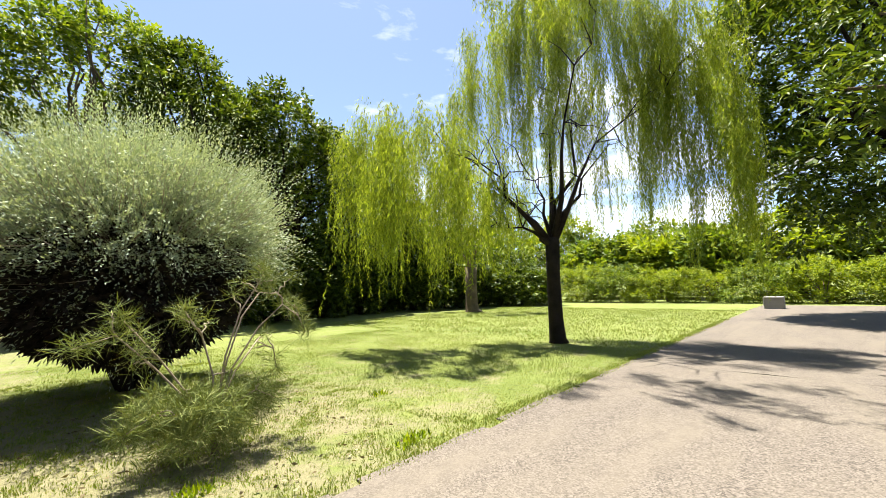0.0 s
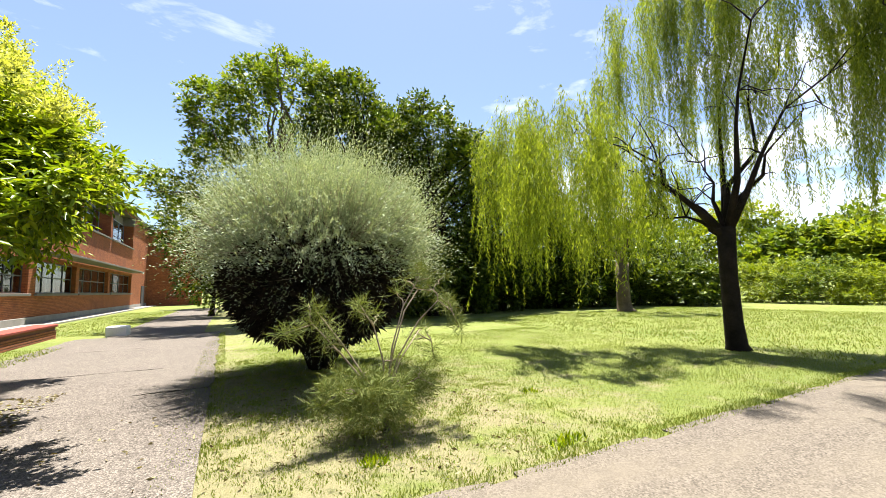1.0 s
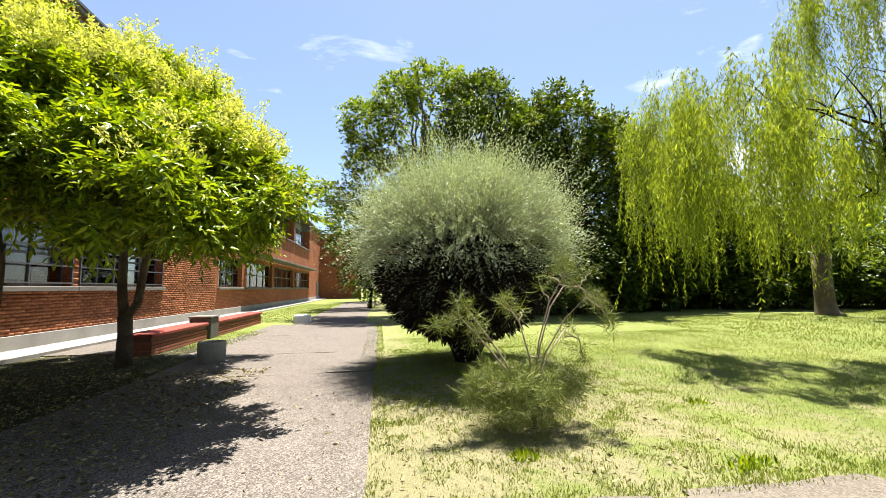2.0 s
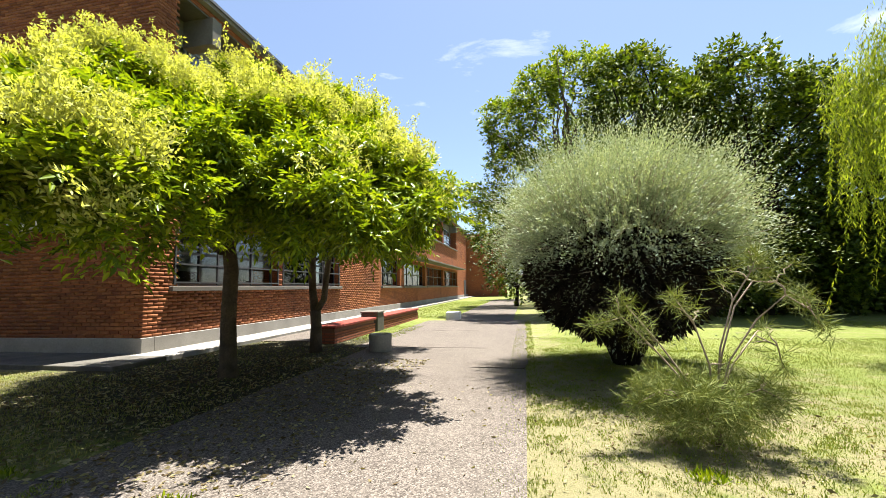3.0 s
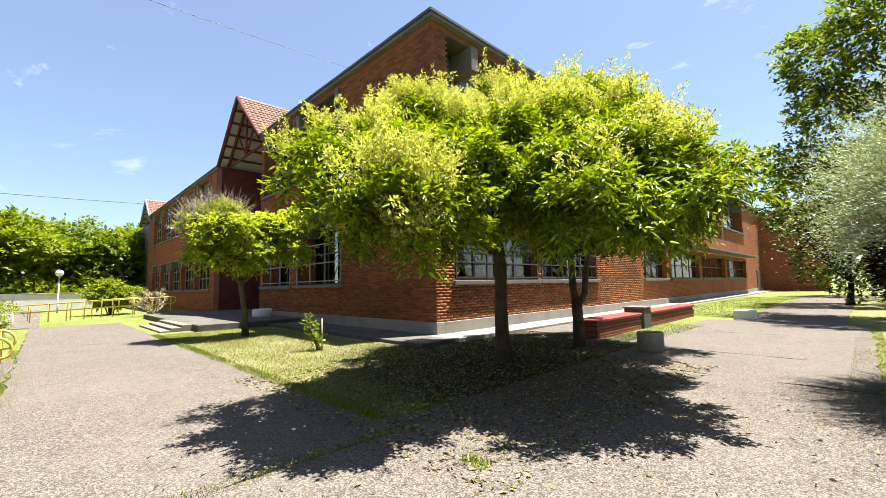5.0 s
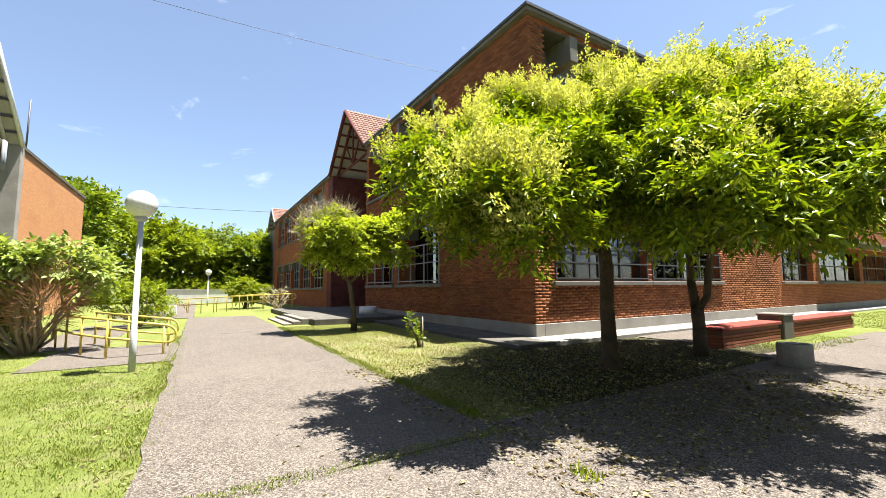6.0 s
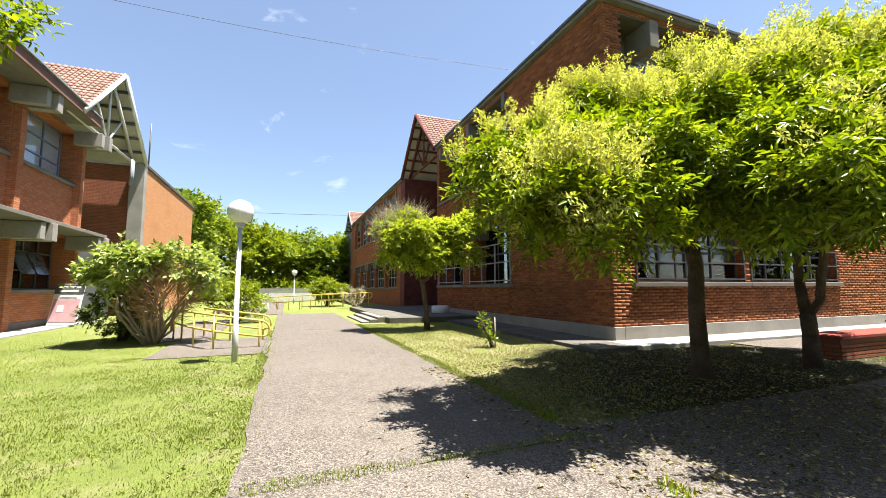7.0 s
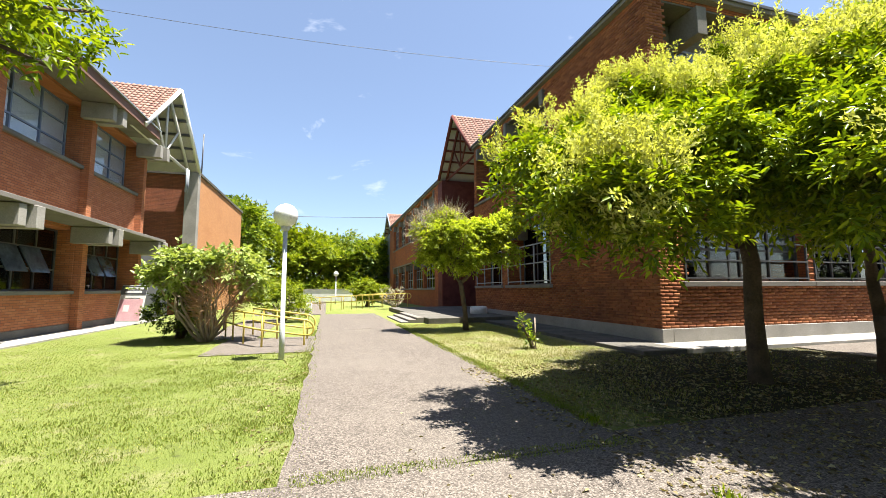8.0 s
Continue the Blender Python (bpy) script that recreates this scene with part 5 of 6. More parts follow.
# tree belt behind the lawn
big_tree(31, 3.6, 20.5, [(3.6, 20.5, 8.8, 3.0, 2.8, 3.0), (1.6, 20.8, 6.6, 2.2, 2.2, 1.9), (4.6, 20.6, 11.2, 1.8, 1.8, 2.0), (0.9, 20.8, 9.4, 1.3, 1.4, 1.1), (2.4, 20.6, 11.4, 1.0, 1.0, 0.8), (6.2, 20.8, 10.0, 1.4, 1.4, 1.2), (5.4, 20.5, 6.0, 3.0, 2.6, 3.2), (-0.7, 21.2, 6.0, 1.2, 1.5, 0.9)], 4.5, 0.3, 1050, 42, (0.19, 0.11), L_MID,
         "tall broad-leaved tree with an open uneven crown", 0.4)
for i, (x, y, h, r) in enumerate(((7.6, 20.0, 11.9, 3.3), (11.2, 19.4, 11.2, 3.2), (10.4, 24.0, 11.5, 3.0), (14.6, 20.8, 10.0, 3.2), (19.0, 22.0, 8.8, 3.4))):
    big_tree(40 + i, x, y, [(x, y, h * 0.52, r, r, h * 0.47), (x - 0.8, y - 1.0, h * 0.78, r * 0.6, r * 0.6, h * 0.2), (x + 1.2, y - 0.8, h * 0.62, r * 0.7, r * 0.7, h * 0.25)], 3.5, 0.28, 760, 48, (0.21, 0.11), L_DARK,
             "dense dark green tree in the garden's shady belt", 0.45, bark=M_BARK_DARK)
for i, (x, y, h, r) in enumerate(((6.6, 19.2, 4.2, 2.3), (9.4, 19.2, 4.4, 2.4), (12.8, 20.2, 4.4, 2.5), (16.6, 21.6, 4.4, 2.6), (21.5, 21.5, 5.4, 2.9), (25.5, 20.5, 5.2, 2.9), (0.8, 29.5, 8.5, 3.2), (1.8, 44.0, 9.5, 4.0), (4.5, 36.0, 9.0, 4.0), (8.0, 20.5, 6.5, 2.6), (11.5, 22.5, 7.0, 2.8), (29.5, 18.5, 4.6, 2.8), (24.0, 18.8, 4.8, 2.6), (28.0, 16.4, 3.0, 2.4), (14.6, 20.6, 4.0, 2.5), (18.8, 21.0, 4.0, 2.6), (10.8, 20.2, 4.0, 2.2), (13.4, 19.8, 2.6, 2.2), (16.4, 20.2, 2.6, 2.2), (20.6, 20.0, 2.8, 2.4), (23.0, 19.6, 2.8, 2.3), (26.5, 18.6, 3.2, 2.4))):
    big_tree(60 + i, x, y, [(x, y, h * 0.48, r, r * 0.9, h * 0.52)], 1.2, 0.14, 250, 56, (0.22, 0.13), L_DARK, "shaded dark green undergrowth shrub below the trees", 0.42, "large_shrub", M_BARK_DARK, 0.05, 10)
# trees over the road
big_tree(81, 21.5, -3.4, [(21.5, -2.5, 8.5, 5.0, 4.6, 5.6), (22.5, 0.6, 9.5, 3.6, 3.2, 4.4), (20.0, -4.0, 11.5, 3.8, 4.0, 3.2), (21.0, 0.2, 4.6, 2.6, 2.4, 2.6)], 4.5, 0.45, 1050, 54, (0.25, 0.12), L_DARK,
         "huge dark green tree shading the far road", 0.5, bark=M_BARK_DARK, gaps=0.35)
big_tree(82, 11.5, -6.5, [(10.6, -5.2, 6.5, 3.6, 3.4, 2.6), (9.3, -1.6, 5.6, 1.9, 1.6, 1.3), (12.2, -1.6, 6.8, 2.6, 2.2, 1.9), (8.75, -0.5, 2.95, 0.5, 0.5, 0.45), (9.2, -0.8, 3.7, 0.8, 0.7, 0.55)], 3.4, 0.3, 420, 44, (0.16, 0.055), L_DARK,
         "broad tree leaning over the road with long drooping leaves", 0.36, rich=True)
# overhanging branch of a tree behind the lamp lawn
big_tree(83, -1.6, -5.6, [(-2.1, -5.0, 4.7, 2.0, 1.8, 1.2), (-3.2, -3.9, 4.3, 1.0, 1.0, 0.85), (-4.5, -4.4, 5.0, 0.9, 0.8, 0.6), (-5.5, -4.1, 5.35, 0.75, 0.65, 0.55)], 3.0, 0.16, 420, 40, (0.12, 0.05), L_BRIGHT, "young leafy tree on the lawn beside the path", 0.2, rich=True)

# far hedge and woods
for i in range(9):
    y = -6 + i * 2.9
    rngf = np.random.default_rng(90 + i)
    h = rngf.uniform(1.9, 2.8)
    big_tree(100 + i, 34.5 + rngf.uniform(-1, 1.5), y, [(34.5, y, h * 0.5, 1.7, 2.0, h * 0.5), (33.6, y + 1.2, 0.55, 1.1, 1.4, 0.6)], 0.4, 0.08, 300, 40, (0.16, 0.07), L_LIME if i % 3 else L_MID, "sunlit yellow-green bush in the far hedge", 0.38, "hedge_bush", None, 0.05, 8)
for i, (x, y, h, r) in enumerate(((-3.0, 66, 9, 5), (41, -4, 5.0, 3.2), (42, 1, 4.6, 3.2), (41, 6, 5.2, 3.4), (43, 11, 5.0, 3.4), (42, 16, 5.4, 3.4), (52, 26, 9, 5), (56, 14, 8, 6), (58, 2, 9, 6), (50, 38, 10, 6), (40, 30, 8, 5), (-62, -14, 13.5, 6), (-60, -6, 10, 5), (-66, 1, 9.5, 6), (-63, 9, 9, 5), (-52, -12, 11, 5), (-75, -4, 11, 6), (-72, -22, 15, 7), (-57, -2.5, 7.5, 4), (-58, 3.5, 7.5, 4), (-70, 6, 10, 5), (-48, -14, 9.5, 4), (-68, -12, 13, 6), (-57, 8, 7, 3.5))):
    big_tree(130 + i, x, y, [(x, y, h * 0.55, r, r, h * 0.45), (x + r * 0.3, y + r * 0.4, h * 0.7, r * 0.6, r * 0.6, h * 0.28)], h * 0.3, 0.3, 230, 40, (0.5, 0.3), L_MID if i % 2 else L_LIME, "distant leafy tree beyond the grounds", 0.8, floor=0.3, nl=10)


for i in range(7):
    y = -11 + i * 2.7
    big_tree(170 + i, -54.0, y, [(-54.0, y, 1.2, 1.6, 1.9, 1.4)], 0.6, 0.08, 130, 36, (0.3, 0.16), L_MID if i % 2 else L_LIME, "sunlit green bush in the hedge past the lamps", 0.38, "hedge_bush", None, 0.05, 6)
wall = thing("garden_wall", "low white painted boundary wall past the path", "wall", at=(-51, -3, 0))
part("body", box(-51.1, -50.9, -3.0, 3.2, 0, 1.45, 0.02), M_WHITE, wall)
part("coping", box(-51.16, -50.84, -3.05, 3.25, 1.45, 1.52, 0.015), M_CONC_PALE, wall)


# ---- the round silvery bush, the sapling and the shrubs ----
def silver_bush():
    rng = np.random.default_rng(7)
    x, y = 3.15, 7.75
    t = thing("round_bush", "large round silvery green bush with arching fine twigs", "bush", at=(x, y, 0))
    for k in range(9):
        a = 2 * math.pi * k / 9 + rng.uniform(-0.2, 0.2)
        e = (x + math.cos(a) * rng.uniform(0.5, 1.4), y + math.sin(a) * rng.uniform(0.5, 1.2), rng.uniform(1.6, 2.6))
        part("stem", tube(bent(rng, (x + 0.12 * math.cos(a), y + 0.12 * math.sin(a), -0.05), e, 0.05, 0.12), [0.07, 0.06, 0.05, 0.04, 0.03, 0.02], 6), M_BARK_DARK, t)
    # fine sprays from the heart outwards: upright over the dome, arching and drooping round the skirt
    n = 9000
    d = unit(rng.normal(size=(n, 3)))
    flip = (d[:, 2] < -0.1) & (rng.uniform(size=n) < 0.9)
    d[:, 2] = np.where(flip, -d[:, 2], d[:, 2])
    c = np.array([x - 0.1, y - 0.3, 1.95])
    R = np.array([1.95, 2.1, 1.4])
    tuck = np.where(d[:, 2] < -0.05, 1.0 + 0.35 * d[:, 2], 1.0)[:, None] * np.array([1, 1, 0]) + np.array([0, 0, 1.0])
    lump = np.array([1.0 + 0.1 * noise.noise(Vector(q * 2.6)) for q in d])[:, None]
    start = c + d * R * tuck * lump * rng.uniform(0.5, 0.86, n)[:, None]
    ln = rng.uniform(0.35, 0.85, n) * np.where(d[:, 2] < 0, 0.75, 1.05) * np.where(rng.uniform(size=n) < 0.16, 1.6, 1.0)
    k = 24
    f = np.tile(np.linspace(0.05, 1, k), n)
    idx = np.repeat(np.arange(n), k)
    go = unit(d + rng.normal(size=d.shape) * 0.2 + np.array([0, 0, 0.25]) * (d[:, 2:] > 0.1))
    pos = start[idx] + go[idx] * (ln[idx] * f)[:, None]
    pos[:, 2] += ln[idx] * np.where(d[idx][:, 2] > 0.25, 0.22 * f, 0.5 * f - 0.8 * f ** 2)
    pos += rng.normal(size=pos.shape) * 0.012
    way = go[idx] * 0.95 + rng.normal(size=pos.shape) * 0.42
    face = unit(d[idx] * 0.6 + np.array([0, 0, 0.8]) + rng.normal(size=pos.shape) * 0.5)
    v, q = leaf_arrays(rng, pos, way, 0.046, 0.016, 0.1, 0.0, face)
    mesh_from_arrays("foliage", v, q, L_OLIVE, t, "fine silvery leaves on arching sprays")
    m = 2600
    pick = rng.choice(n, m)
    v, q = leaf_arrays(rng, start[pick], go[pick] + np.array([0, 0, 0.2]), 0.75, 0.008, 0.0)
    mesh_from_arrays("twig_spray", v, q, M_TWIG, t, "thin pale twigs")
    # near-black twig sheets in the heart, added to darken it like leaf shade
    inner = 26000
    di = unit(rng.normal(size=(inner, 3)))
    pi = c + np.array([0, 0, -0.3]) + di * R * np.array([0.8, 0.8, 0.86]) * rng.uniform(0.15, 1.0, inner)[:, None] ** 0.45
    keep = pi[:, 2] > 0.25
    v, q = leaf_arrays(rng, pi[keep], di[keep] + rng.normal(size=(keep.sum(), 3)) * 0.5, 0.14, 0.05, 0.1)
    mesh_from_arrays("shade_tangle", v, q, M_BARK_DARK, t, "dark dead twigs that stand in for the shade inside the bush")


silver_bush()


def needle_sapling():
    rng = np.random.default_rng(8)
    x, y = 3.03, 3.95
    t = thing("needle_sapling", "low sprawling sapling with feathery needle leaves and bare pale branches", "shrub", at=(x, y, 0))
    # long arching bare branches, from the low mound outwards
    shapes = (((3.0, 0.3), (2.75, 0.6), (2.55, 0.85), (2.3, 1.12), (2.05, 1.05)),
              ((3.0, 0.3), (2.8, 0.6), (2.6, 0.9), (2.36, 1.22)),
              ((3.02, 0.3), (3.0, 0.7), (2.9, 1.05), (2.76, 1.28)),
              ((3.02, 0.3), (3.12, 0.8), (3.25, 1.2), (3.42, 1.42), (3.62, 1.4), (3.82, 1.24)),
              ((3.02, 0.3), (3.15, 0.75), (3.35, 1.1), (3.56, 1.3), (3.7, 1.18), (3.74, 1.02)),
              ((3.02, 0.3), (3.1, 0.85), (3.2, 1.25), (3.36, 1.5), (3.4, 1.62)),
              ((3.02, 0.3), (3.2, 0.7), (3.42, 0.95), (3.6, 0.85), (3.66, 0.65)),
              ((3.0, 0.2), (2.8, 0.4), (2.55, 0.5), (2.35, 0.42)),
              ((3.0, 0.2), (3.15, 0.45), (3.3, 0.55), (3.42, 0.48)))
    heads = []
    part("stem", tube([(x + 0.02, y, -0.04), (x, y, 0.12), (x - 0.02, y, 0.34)], [0.035, 0.028, 0.02], 7), M_BARK, t)
    for row in shapes:
        side = rng.uniform(-0.3, 0.3)
        p = [Vector((q[0], y + side * k / (len(row) - 1) + rng.uniform(-0.02, 0.02), q[1])) for k, q in enumerate(row)]
        part("branch", tube(p, [0.0095 - 0.0012 * k for k in range(len(p))], 6), M_TWIG, t)
        heads += [p[-1], p[-1], p[-1].lerp(p[-2], 0.35), p[-1].lerp(p[-2], 0.6)]
        for k in (len(p) - 2, len(p) - 3, len(p) - 2):
            q = p[k] + Vector((rng.uniform(-0.2, 0.2), rng.uniform(-0.15, 0.15), rng.uniform(-0.02, 0.2)))
            part("twig", tube(bent(rng, p[k], q, 0.1, 0.2), [0.007, 0.007, 0.006, 0.005, 0.004, 0.003], 5), M_TWIG, t)
            heads.append(q)
    mound = unit(rng.normal(size=(200, 3))) * np.array([0.66, 0.55, 0.3]) * rng.uniform(0.3, 1.0, 200)[:, None] + np.array([x - 0.08, y, 0.38])
    heads = np.concatenate([np.array([tuple(h) for h in heads]), mound])
    k = 46
    idx = np.repeat(np.arange(len(heads)), k)
    pos = heads[idx] + rng.normal(size=(len(idx), 3)) * 0.03
    way = unit(rng.normal(size=(len(idx), 3))) + np.array([0, 0, 0.2])
    way[:, 2] -= 0.25 * (pos[:, 2] < 0.7)
    v, q = leaf_arrays(rng, pos, way, 0.14, 0.006, 0.0)
    mesh_from_arrays("needles", v, q, L_NEEDLE, t, "feathery grey-green needles")


needle_sapling()


L_PALE = leaf_material("pale_shrub_leaf", ((0.16, 0.23, 0.05), (0.29, 0.36, 0.11), (0.43, 0.48, 0.2)), 0.35, 0.4)
M_TWIG_DRY = surface("dry_brown_twig", (0.3, 0.16, 0.09), (0.46, 0.29, 0.18), 0.9, 3, 40, 0.5)


def leafy_shrub(seed, x, y, lobes, clumps, per, leaf, mat, label, stems=9, spread=0.16, bark=None, floor=0.1, bare=()):
    rng = np.random.default_rng(seed)
    t = thing("leafy_shrub", label, "shrub", at=(x, y, 0))
    cr, c = leafage("foliage", rng, lobes, clumps * 2, 18 if per > 30 else 12, leaf, mat, t, floor, rich=leaf[0] > 0.13)
    for tg in crown_targets(rng, c, stems):
        part("stem", tube(bent(rng, (x + rng.uniform(-0.12, 0.12), y + rng.uniform(-0.12, 0.12), -0.03), tg, 0.05, 0.14), [0.04, 0.035, 0.03, 0.024, 0.018, 0.01], 6), bark or M_BARK, t)
    for l in bare:
        twig_haze("twig_spray", rng, [l], 1000, 0.42, M_TWIG_DRY, t, None, "dry brown twigs")
    return t


leafy_shrub(15, -11.6, -3.45, [(-11.7, -3.0, 2.1, 0.85, 1.05, 0.42), (-11.6, -4.1, 1.95, 0.8, 0.9, 0.5), (-11.5, -2.4, 1.75, 0.6, 0.5, 0.4), (-11.8, -4.7, 1.5, 0.55, 0.5, 0.5)], 160, 27, (0.16, 0.09), L_PALE, "broad shrub with pale bare stems and large leaves", 24, 0.15, M_TWIG, 1.15, [(-11.4, -3.1, 1.45, 0.5, 0.65, 0.5), (-11.4, -3.2, 1.1, 0.4, 0.5, 0.5)])
leafy_shrub(16, -12.75, -4.45, [(-12.75, -4.5, 0.85, 0.75, 0.75, 0.8), (-12.6, -4.1, 0.55, 0.5, 0.45, 0.5)], 150, 40, (0.1, 0.05), L_DARK, "rounded dark green shrub near the wall", 8, 0.16)
leafy_shrub(17, -18.6, -2.1, [(-18.6, -2.2, 0.95, 1.1, 1.25, 0.9)], 190, 40, (0.1, 0.05), L_LIME, "bright yellow-green clipped bush beside the path", 8, 0.17)
leafy_shrub(18, -33.0, 3.0, [(-33, 3.0, 1.2, 1.4, 1.4, 0.7)], 120, 40, (0.16, 0.09), L_LIME, "bright yellow-green bush near the ramp", 8, 0.2)
leafy_shrub(19, -28.5, 4.6, [(-28.5, 4.4, 0.9, 1.0, 0.9, 0.7)], 60, 26, (0.09, 0.03), L_FADED, "thin dry grey bush near the ramp", 14, 0.2, M_TWIG)
leafy_shrub(20, -7.6, 4.45, [(-7.62, 4.35, 0.42, 0.13, 0.16, 0.36), (-7.6, 4.2, 0.62, 0.06, 0.08, 0.14)], 9, 14, (0.1, 0.03), L_BRIGHT, "tiny staked sapling in the grass bed", 4, 0.07)
part("stake", tube([(-7.5, 4.5, 0), (-7.55, 4.52, 0.75)], 0.015, 6), M_TWIG, bpy.data.objects["leafy_shrub.005"], "thin wooden stake")


# ---- grass blades, weeds and fallen leaves ----
def blades(name, seed, n, x0, x1, y0, y1, h, label, mat=None, width=0.006, keep=None, z=0.01):
    rng = np.random.default_rng(seed)
    p = np.stack([rng.uniform(x0, x1, n), rng.uniform(y0, y1, n)], -1)
    patch = np.array([noise.noise(Vector((a * 1.3, b * 1.3, 5.0))) for a, b in p])
    ok = rng.uniform(-0.9, 0.6, n) < patch
    if keep is not None:
        ok &= keep(p)
    p, patch = p[ok], patch[ok]
    pos = np.concatenate([p, np.full((len(p), 1), z)], 1)
    way = rng.normal(size=(len(p), 3)) * 0.42 + np.array([0, 0, 1.0])
    v, q = leaf_arrays(rng, pos, way, h, width, 0.0)
    return mesh_from_arrays(name, v, q, mat or L_GRASS, None, label, "stuff", "grass")


blades("grass", 1, 170000, 1.42, 11.0, 2.5, 11.5, 0.03, "short green and dry lawn grass", width=0.007, keep=lambda p: np.random.default_rng(5).uniform(size=len(p)) < np.clip((p[:, 0] - 1.3) / 1.3, 0.2, 1.0))
blades("grass", 2, 260000, -17.0, 0.2, -8.0, -0.5, 0.029, "short bright green lawn grass", width=0.009, keep=lambda p: (np.random.default_rng(6).uniform(size=len(p)) < np.clip((p[:, 0] + 18.0) / 13.0, 0.0, 1.0) ** 1.5) & ((p[:, 0] > -8.75) | (p[:, 1] < -3.0)))
blades("grass", 3, 76000, -15.0, -2.4, 2.42, 5.95, 0.045, "short drying grass in the bed under the trees", L_STRAW, width=0.008, keep=lambda p: np.random.default_rng(4).uniform(size=len(p)) < np.clip((np.hypot(p[:, 0] + 3.3, p[:, 1] - 6.9) - 1.6) / 2.6, 0.0, 1.0))
blades("grass", 12, 5000, -5.9, -2.2, 2.7, 9.3, 0.045, "sparse shaded grass under the two trees", width=0.008, z=0.014)
tuft = lambda p: np.array([noise.noise(Vector((u * 3.3, v * 3.3, 1.0))) + 0.6 * noise.noise(Vector((u * 8.0, v * 8.0, 2.0))) for u, v in p]) > 0.12
blades("grass", 13, 110000, 1.4, 5.2, 2.56, 9.5, 0.034, "bright green tufts in the drying lawn", width=0.008, keep=tuft)
blades("grass", 14, 60000, -9.0, 0.4, -3.4, -0.5, 0.04, "denser green tufts in the lawn", width=0.008, keep=tuft)
blades("grass", 4, 70000, 11.0, 26.0, 2.6, 16.0, 0.06, "short lawn grass under the willows", width=0.016)
blades("grass", 5, 2600, -2.08, -1.88, -0.5, 2.5, 0.03, "grass growing in a paving joint", width=0.007, z=0.034)
blades("grass", 6, 12000, -5.5, -1.9, 18.5, 40.0, 0.045, "grass strip beside the path", width=0.03)
blades("grass", 7, 14000, 1.12, 1.6, 2.6, 17.0, 0.04, "longer grass along the path edge", width=0.008)
blades("grass", 8, 9000, -14.0, 0.3, -0.72, -0.4, 0.04, "longer grass along the path edge", width=0.008)
blades("grass", 9, 14000, 1.4, 20.0, 2.46, 2.74, 0.045, "longer grass along the kerb", width=0.008)
blades("grass", 10, 16000, -15.0, -2.4, 2.36, 2.6, 0.06, "longer grass along the bed's edge", width=0.008)
blades("grass", 11, 2500, -3.3, -2.2, 10.5, 14.5, 0.05, "grass patch by the benches", width=0.012, z=0.034)
for k, (x, y) in enumerate(((4.45, 2.86), (4.25, 2.8), (2.7, 3.3), (-2.6, 2.5), (-0.9, 2.35), (5.2, 4.4), (3.4, 5.6))):
    blades("weed", 40 + k, 110, x - 0.12, x + 0.12, y - 0.09, y + 0.09, 0.075, "low bright green weed tuft in the grass", L_BRIGHT, 0.018)


def litter(seed, n, x0, x1, y0, y1, z, label, size=0.07):
    rng = np.random.default_rng(seed)
    pos = np.stack([rng.uniform(x0, x1, n), rng.uniform(y0, y1, n), np.full(n, z)], -1)
    way = rng.normal(size=(n, 3)) * np.array([1, 1, 0.12])
    v, q = leaf_arrays(rng, pos, way, size, size * 0.42, 0.3)
    mesh_from_arrays("fallen_leaves", v, q, L_DRY, None, label, "stuff", "leaves")


# leaf count and size raised here so leaves double as sun flecks
litter(201, 6800, -5.7, -0.4, 2.0, 7.8, 0.045, "dry leaves under the two trees, some standing in for sun flecks", 0.055)
litter(204, 420, -9.0, 0.3, -1.05, -0.42, 0.03, "dry leaves and debris along the lawn's edge", 0.05)
litter(205, 900, -5.8, -2.4, 7.4, 10.6, 0.03, "dry leaves on the bare soil by the bench", 0.045)
litter(202, 300, -3.5, 1.4, 0.3, 6.0, 0.045, "scattered yellow leaves on the path", 0.05)
litter(203, 420, 1.5, 4.6, 2.7, 6.4, 0.04, "dry leaves in the grass round the sapling", 0.05)


# ---- bricks of the near corner, piece by piece ----
PITCH, LONG, HIGH, GAP, PROUD = 0.088, 0.262, 0.072, 0.012, 0.02


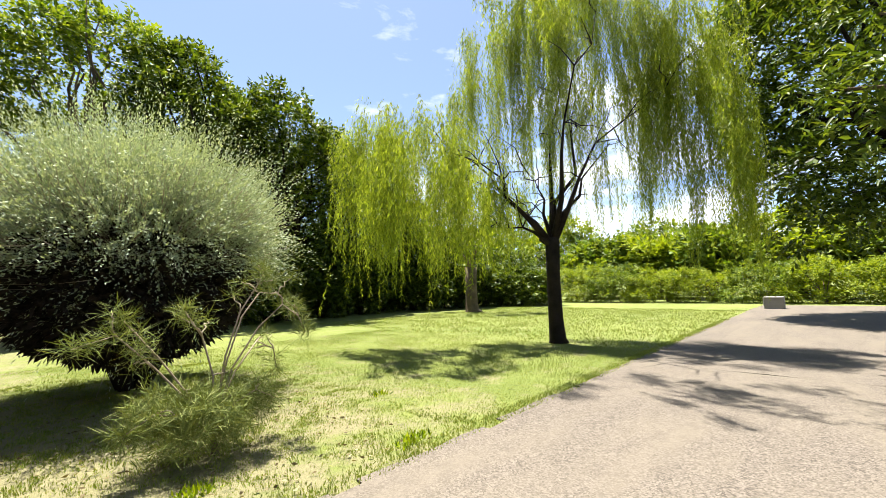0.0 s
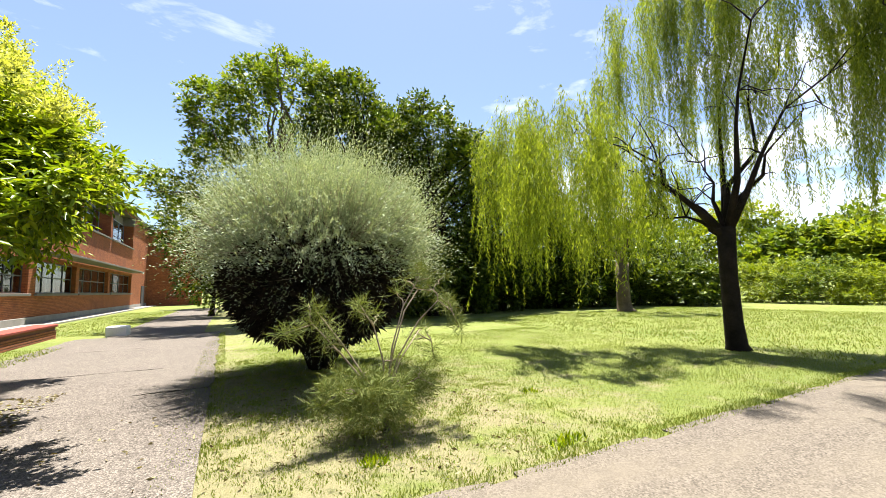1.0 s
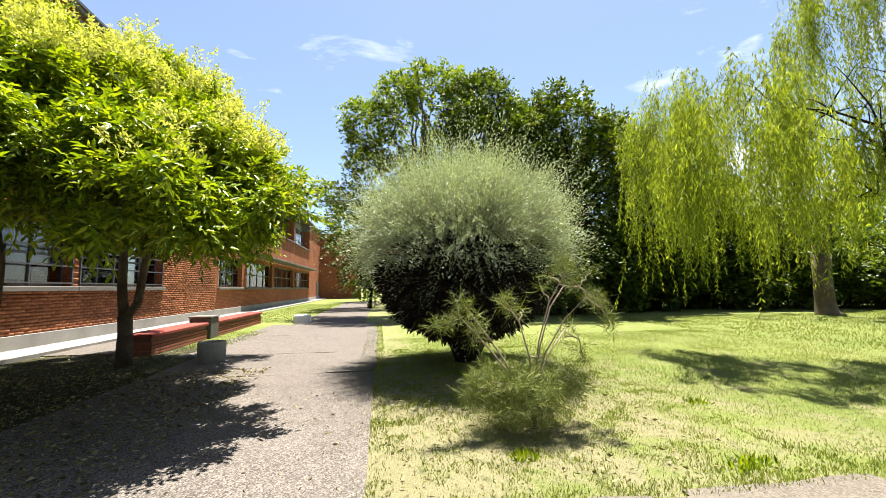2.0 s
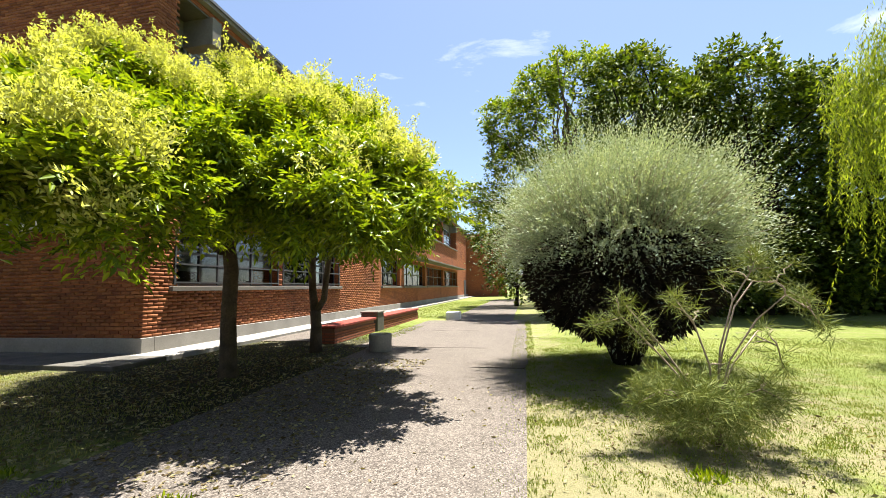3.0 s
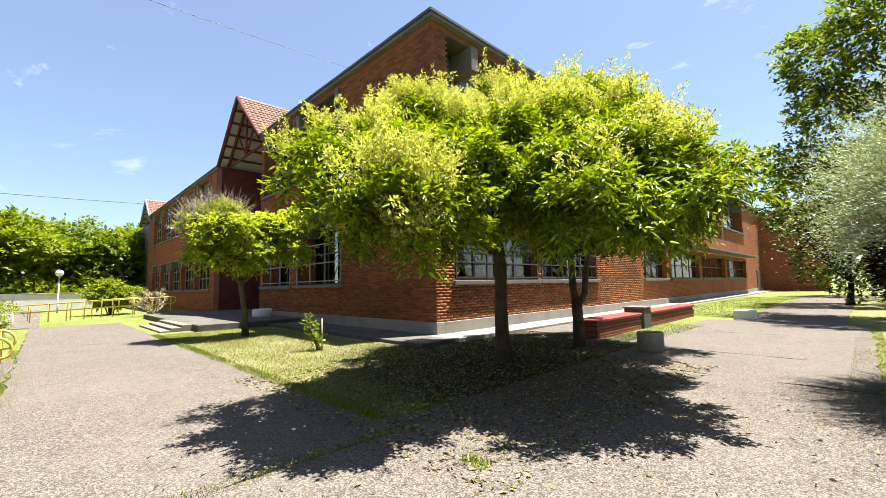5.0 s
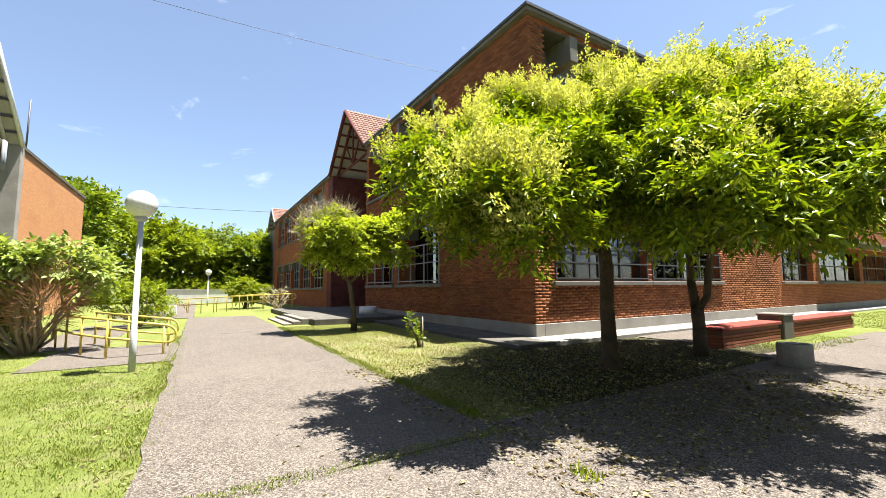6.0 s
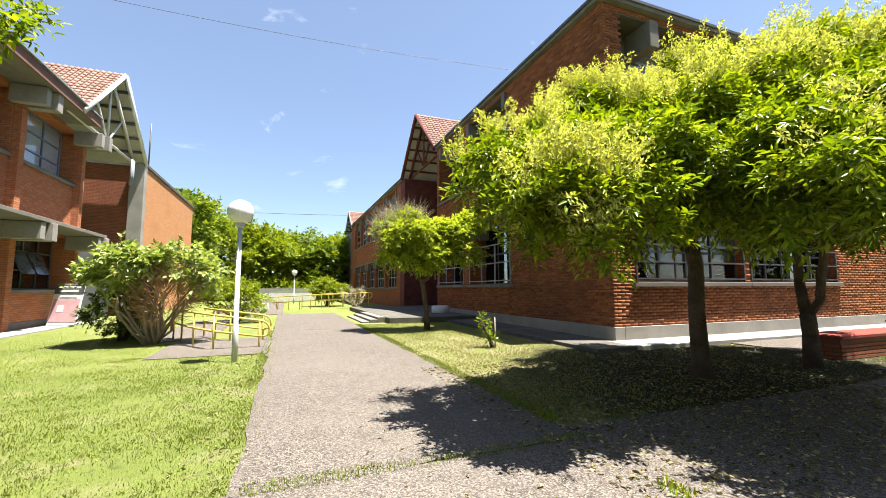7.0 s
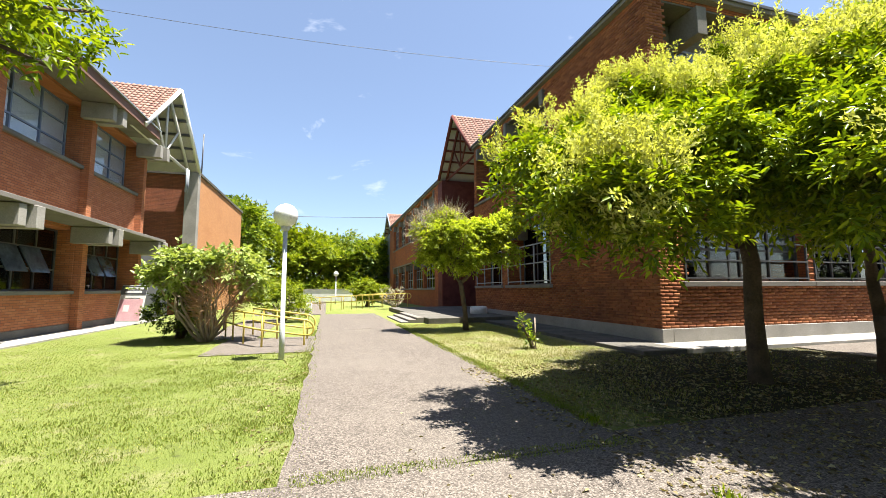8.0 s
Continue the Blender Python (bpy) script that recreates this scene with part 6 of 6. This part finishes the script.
def brick_rows(lo, hi, z0, z1, holes):
    """Places (start, length, height) of bricks in running bond, leaving the openings free."""
    out = []
    rows = int((z1 - z0) / PITCH)
    r = np.random.default_rng(int(abs(lo * 10 + z0 * 7)) + 5)
    for k in range(rows):
        z = z0 + k * PITCH
        a = lo - (LONG / 2 if k % 2 else 0.0)
        while a < hi - 0.03:
            s, e = max(a, lo), min(a + LONG - GAP, hi)
            if e - s > 0.04 and not any(h[0] < (s + e) / 2 < h[1] and h[2] - 0.14 < z + HIGH / 2 < h[3] for h in holes):
                out.append((s, e, z + r.uniform(-0.003, 0.003), r.uniform(-0.004, 0.004)))
            a += LONG
    return out


def brick_mesh(rows, axis, wall, out):
    """Open-backed brick boxes with slightly uneven faces, as arrays."""
    v, q = [], []
    for s, e, z, j in rows:
        f, b = wall + out * (PROUD + j - 0.02), wall - out * 0.03
        k = len(v)
        c = 0.006
        for d, i in ((f, c), (b, 0.0)):
            for a, h in ((s + i, z + i), (e - i, z + i), (e - i, z + HIGH - i), (s + i, z + HIGH - i)):
                v.append((a, d, h) if axis == "x" else (d, a, h))
        q += [(k, k + 1, k + 2, k + 3), (k, k + 4, k + 5, k + 1), (k + 1, k + 5, k + 6, k + 2), (k + 2, k + 6, k + 7, k + 3), (k + 3, k + 7, k + 4, k)]
    return np.array(v), np.array(q)


south = brick_rows(-20.0, EX, 0.445, ROOF - 0.1, s_low + s_up)
east = brick_rows(SX, 22.8, 0.445, ROOF - 0.1, e_low + e_up)
wall_s = bpy.data.objects["wall"]
full = [r for r in south if r[1] - r[0] > LONG - GAP - 0.003 and r[0] > -9.6 and 0.4 < r[2] < 2.6]
full = sorted(full, key=lambda r: -r[0])[:300]
chosen = set(full)
v, q = brick_mesh([r for r in south if r not in chosen], "x", SX, -1)
mesh_from_arrays("brickwork", v, q, M_PIECE, main, "raked courses of orange bricks", "stuff")
v, q = brick_mesh(east, "y", EX, 1)
mesh_from_arrays("brickwork", v, q, M_PIECE, main, "raked courses of orange bricks on the side wall", "stuff")
v, q = brick_mesh([(0.0, LONG - GAP, 0.0, 0.0)], "x", 0.0, -1)
one = bpy.data.meshes.new("brick")
one.from_pydata([tuple(a) for a in v], [], [tuple(int(i) for i in f) for f in q])
one.materials.append(M_PIECE)
for s, e, z, j in full:
    b = attach(new("brick", one), wall_s)
    b.location = (s, SX + j, z)
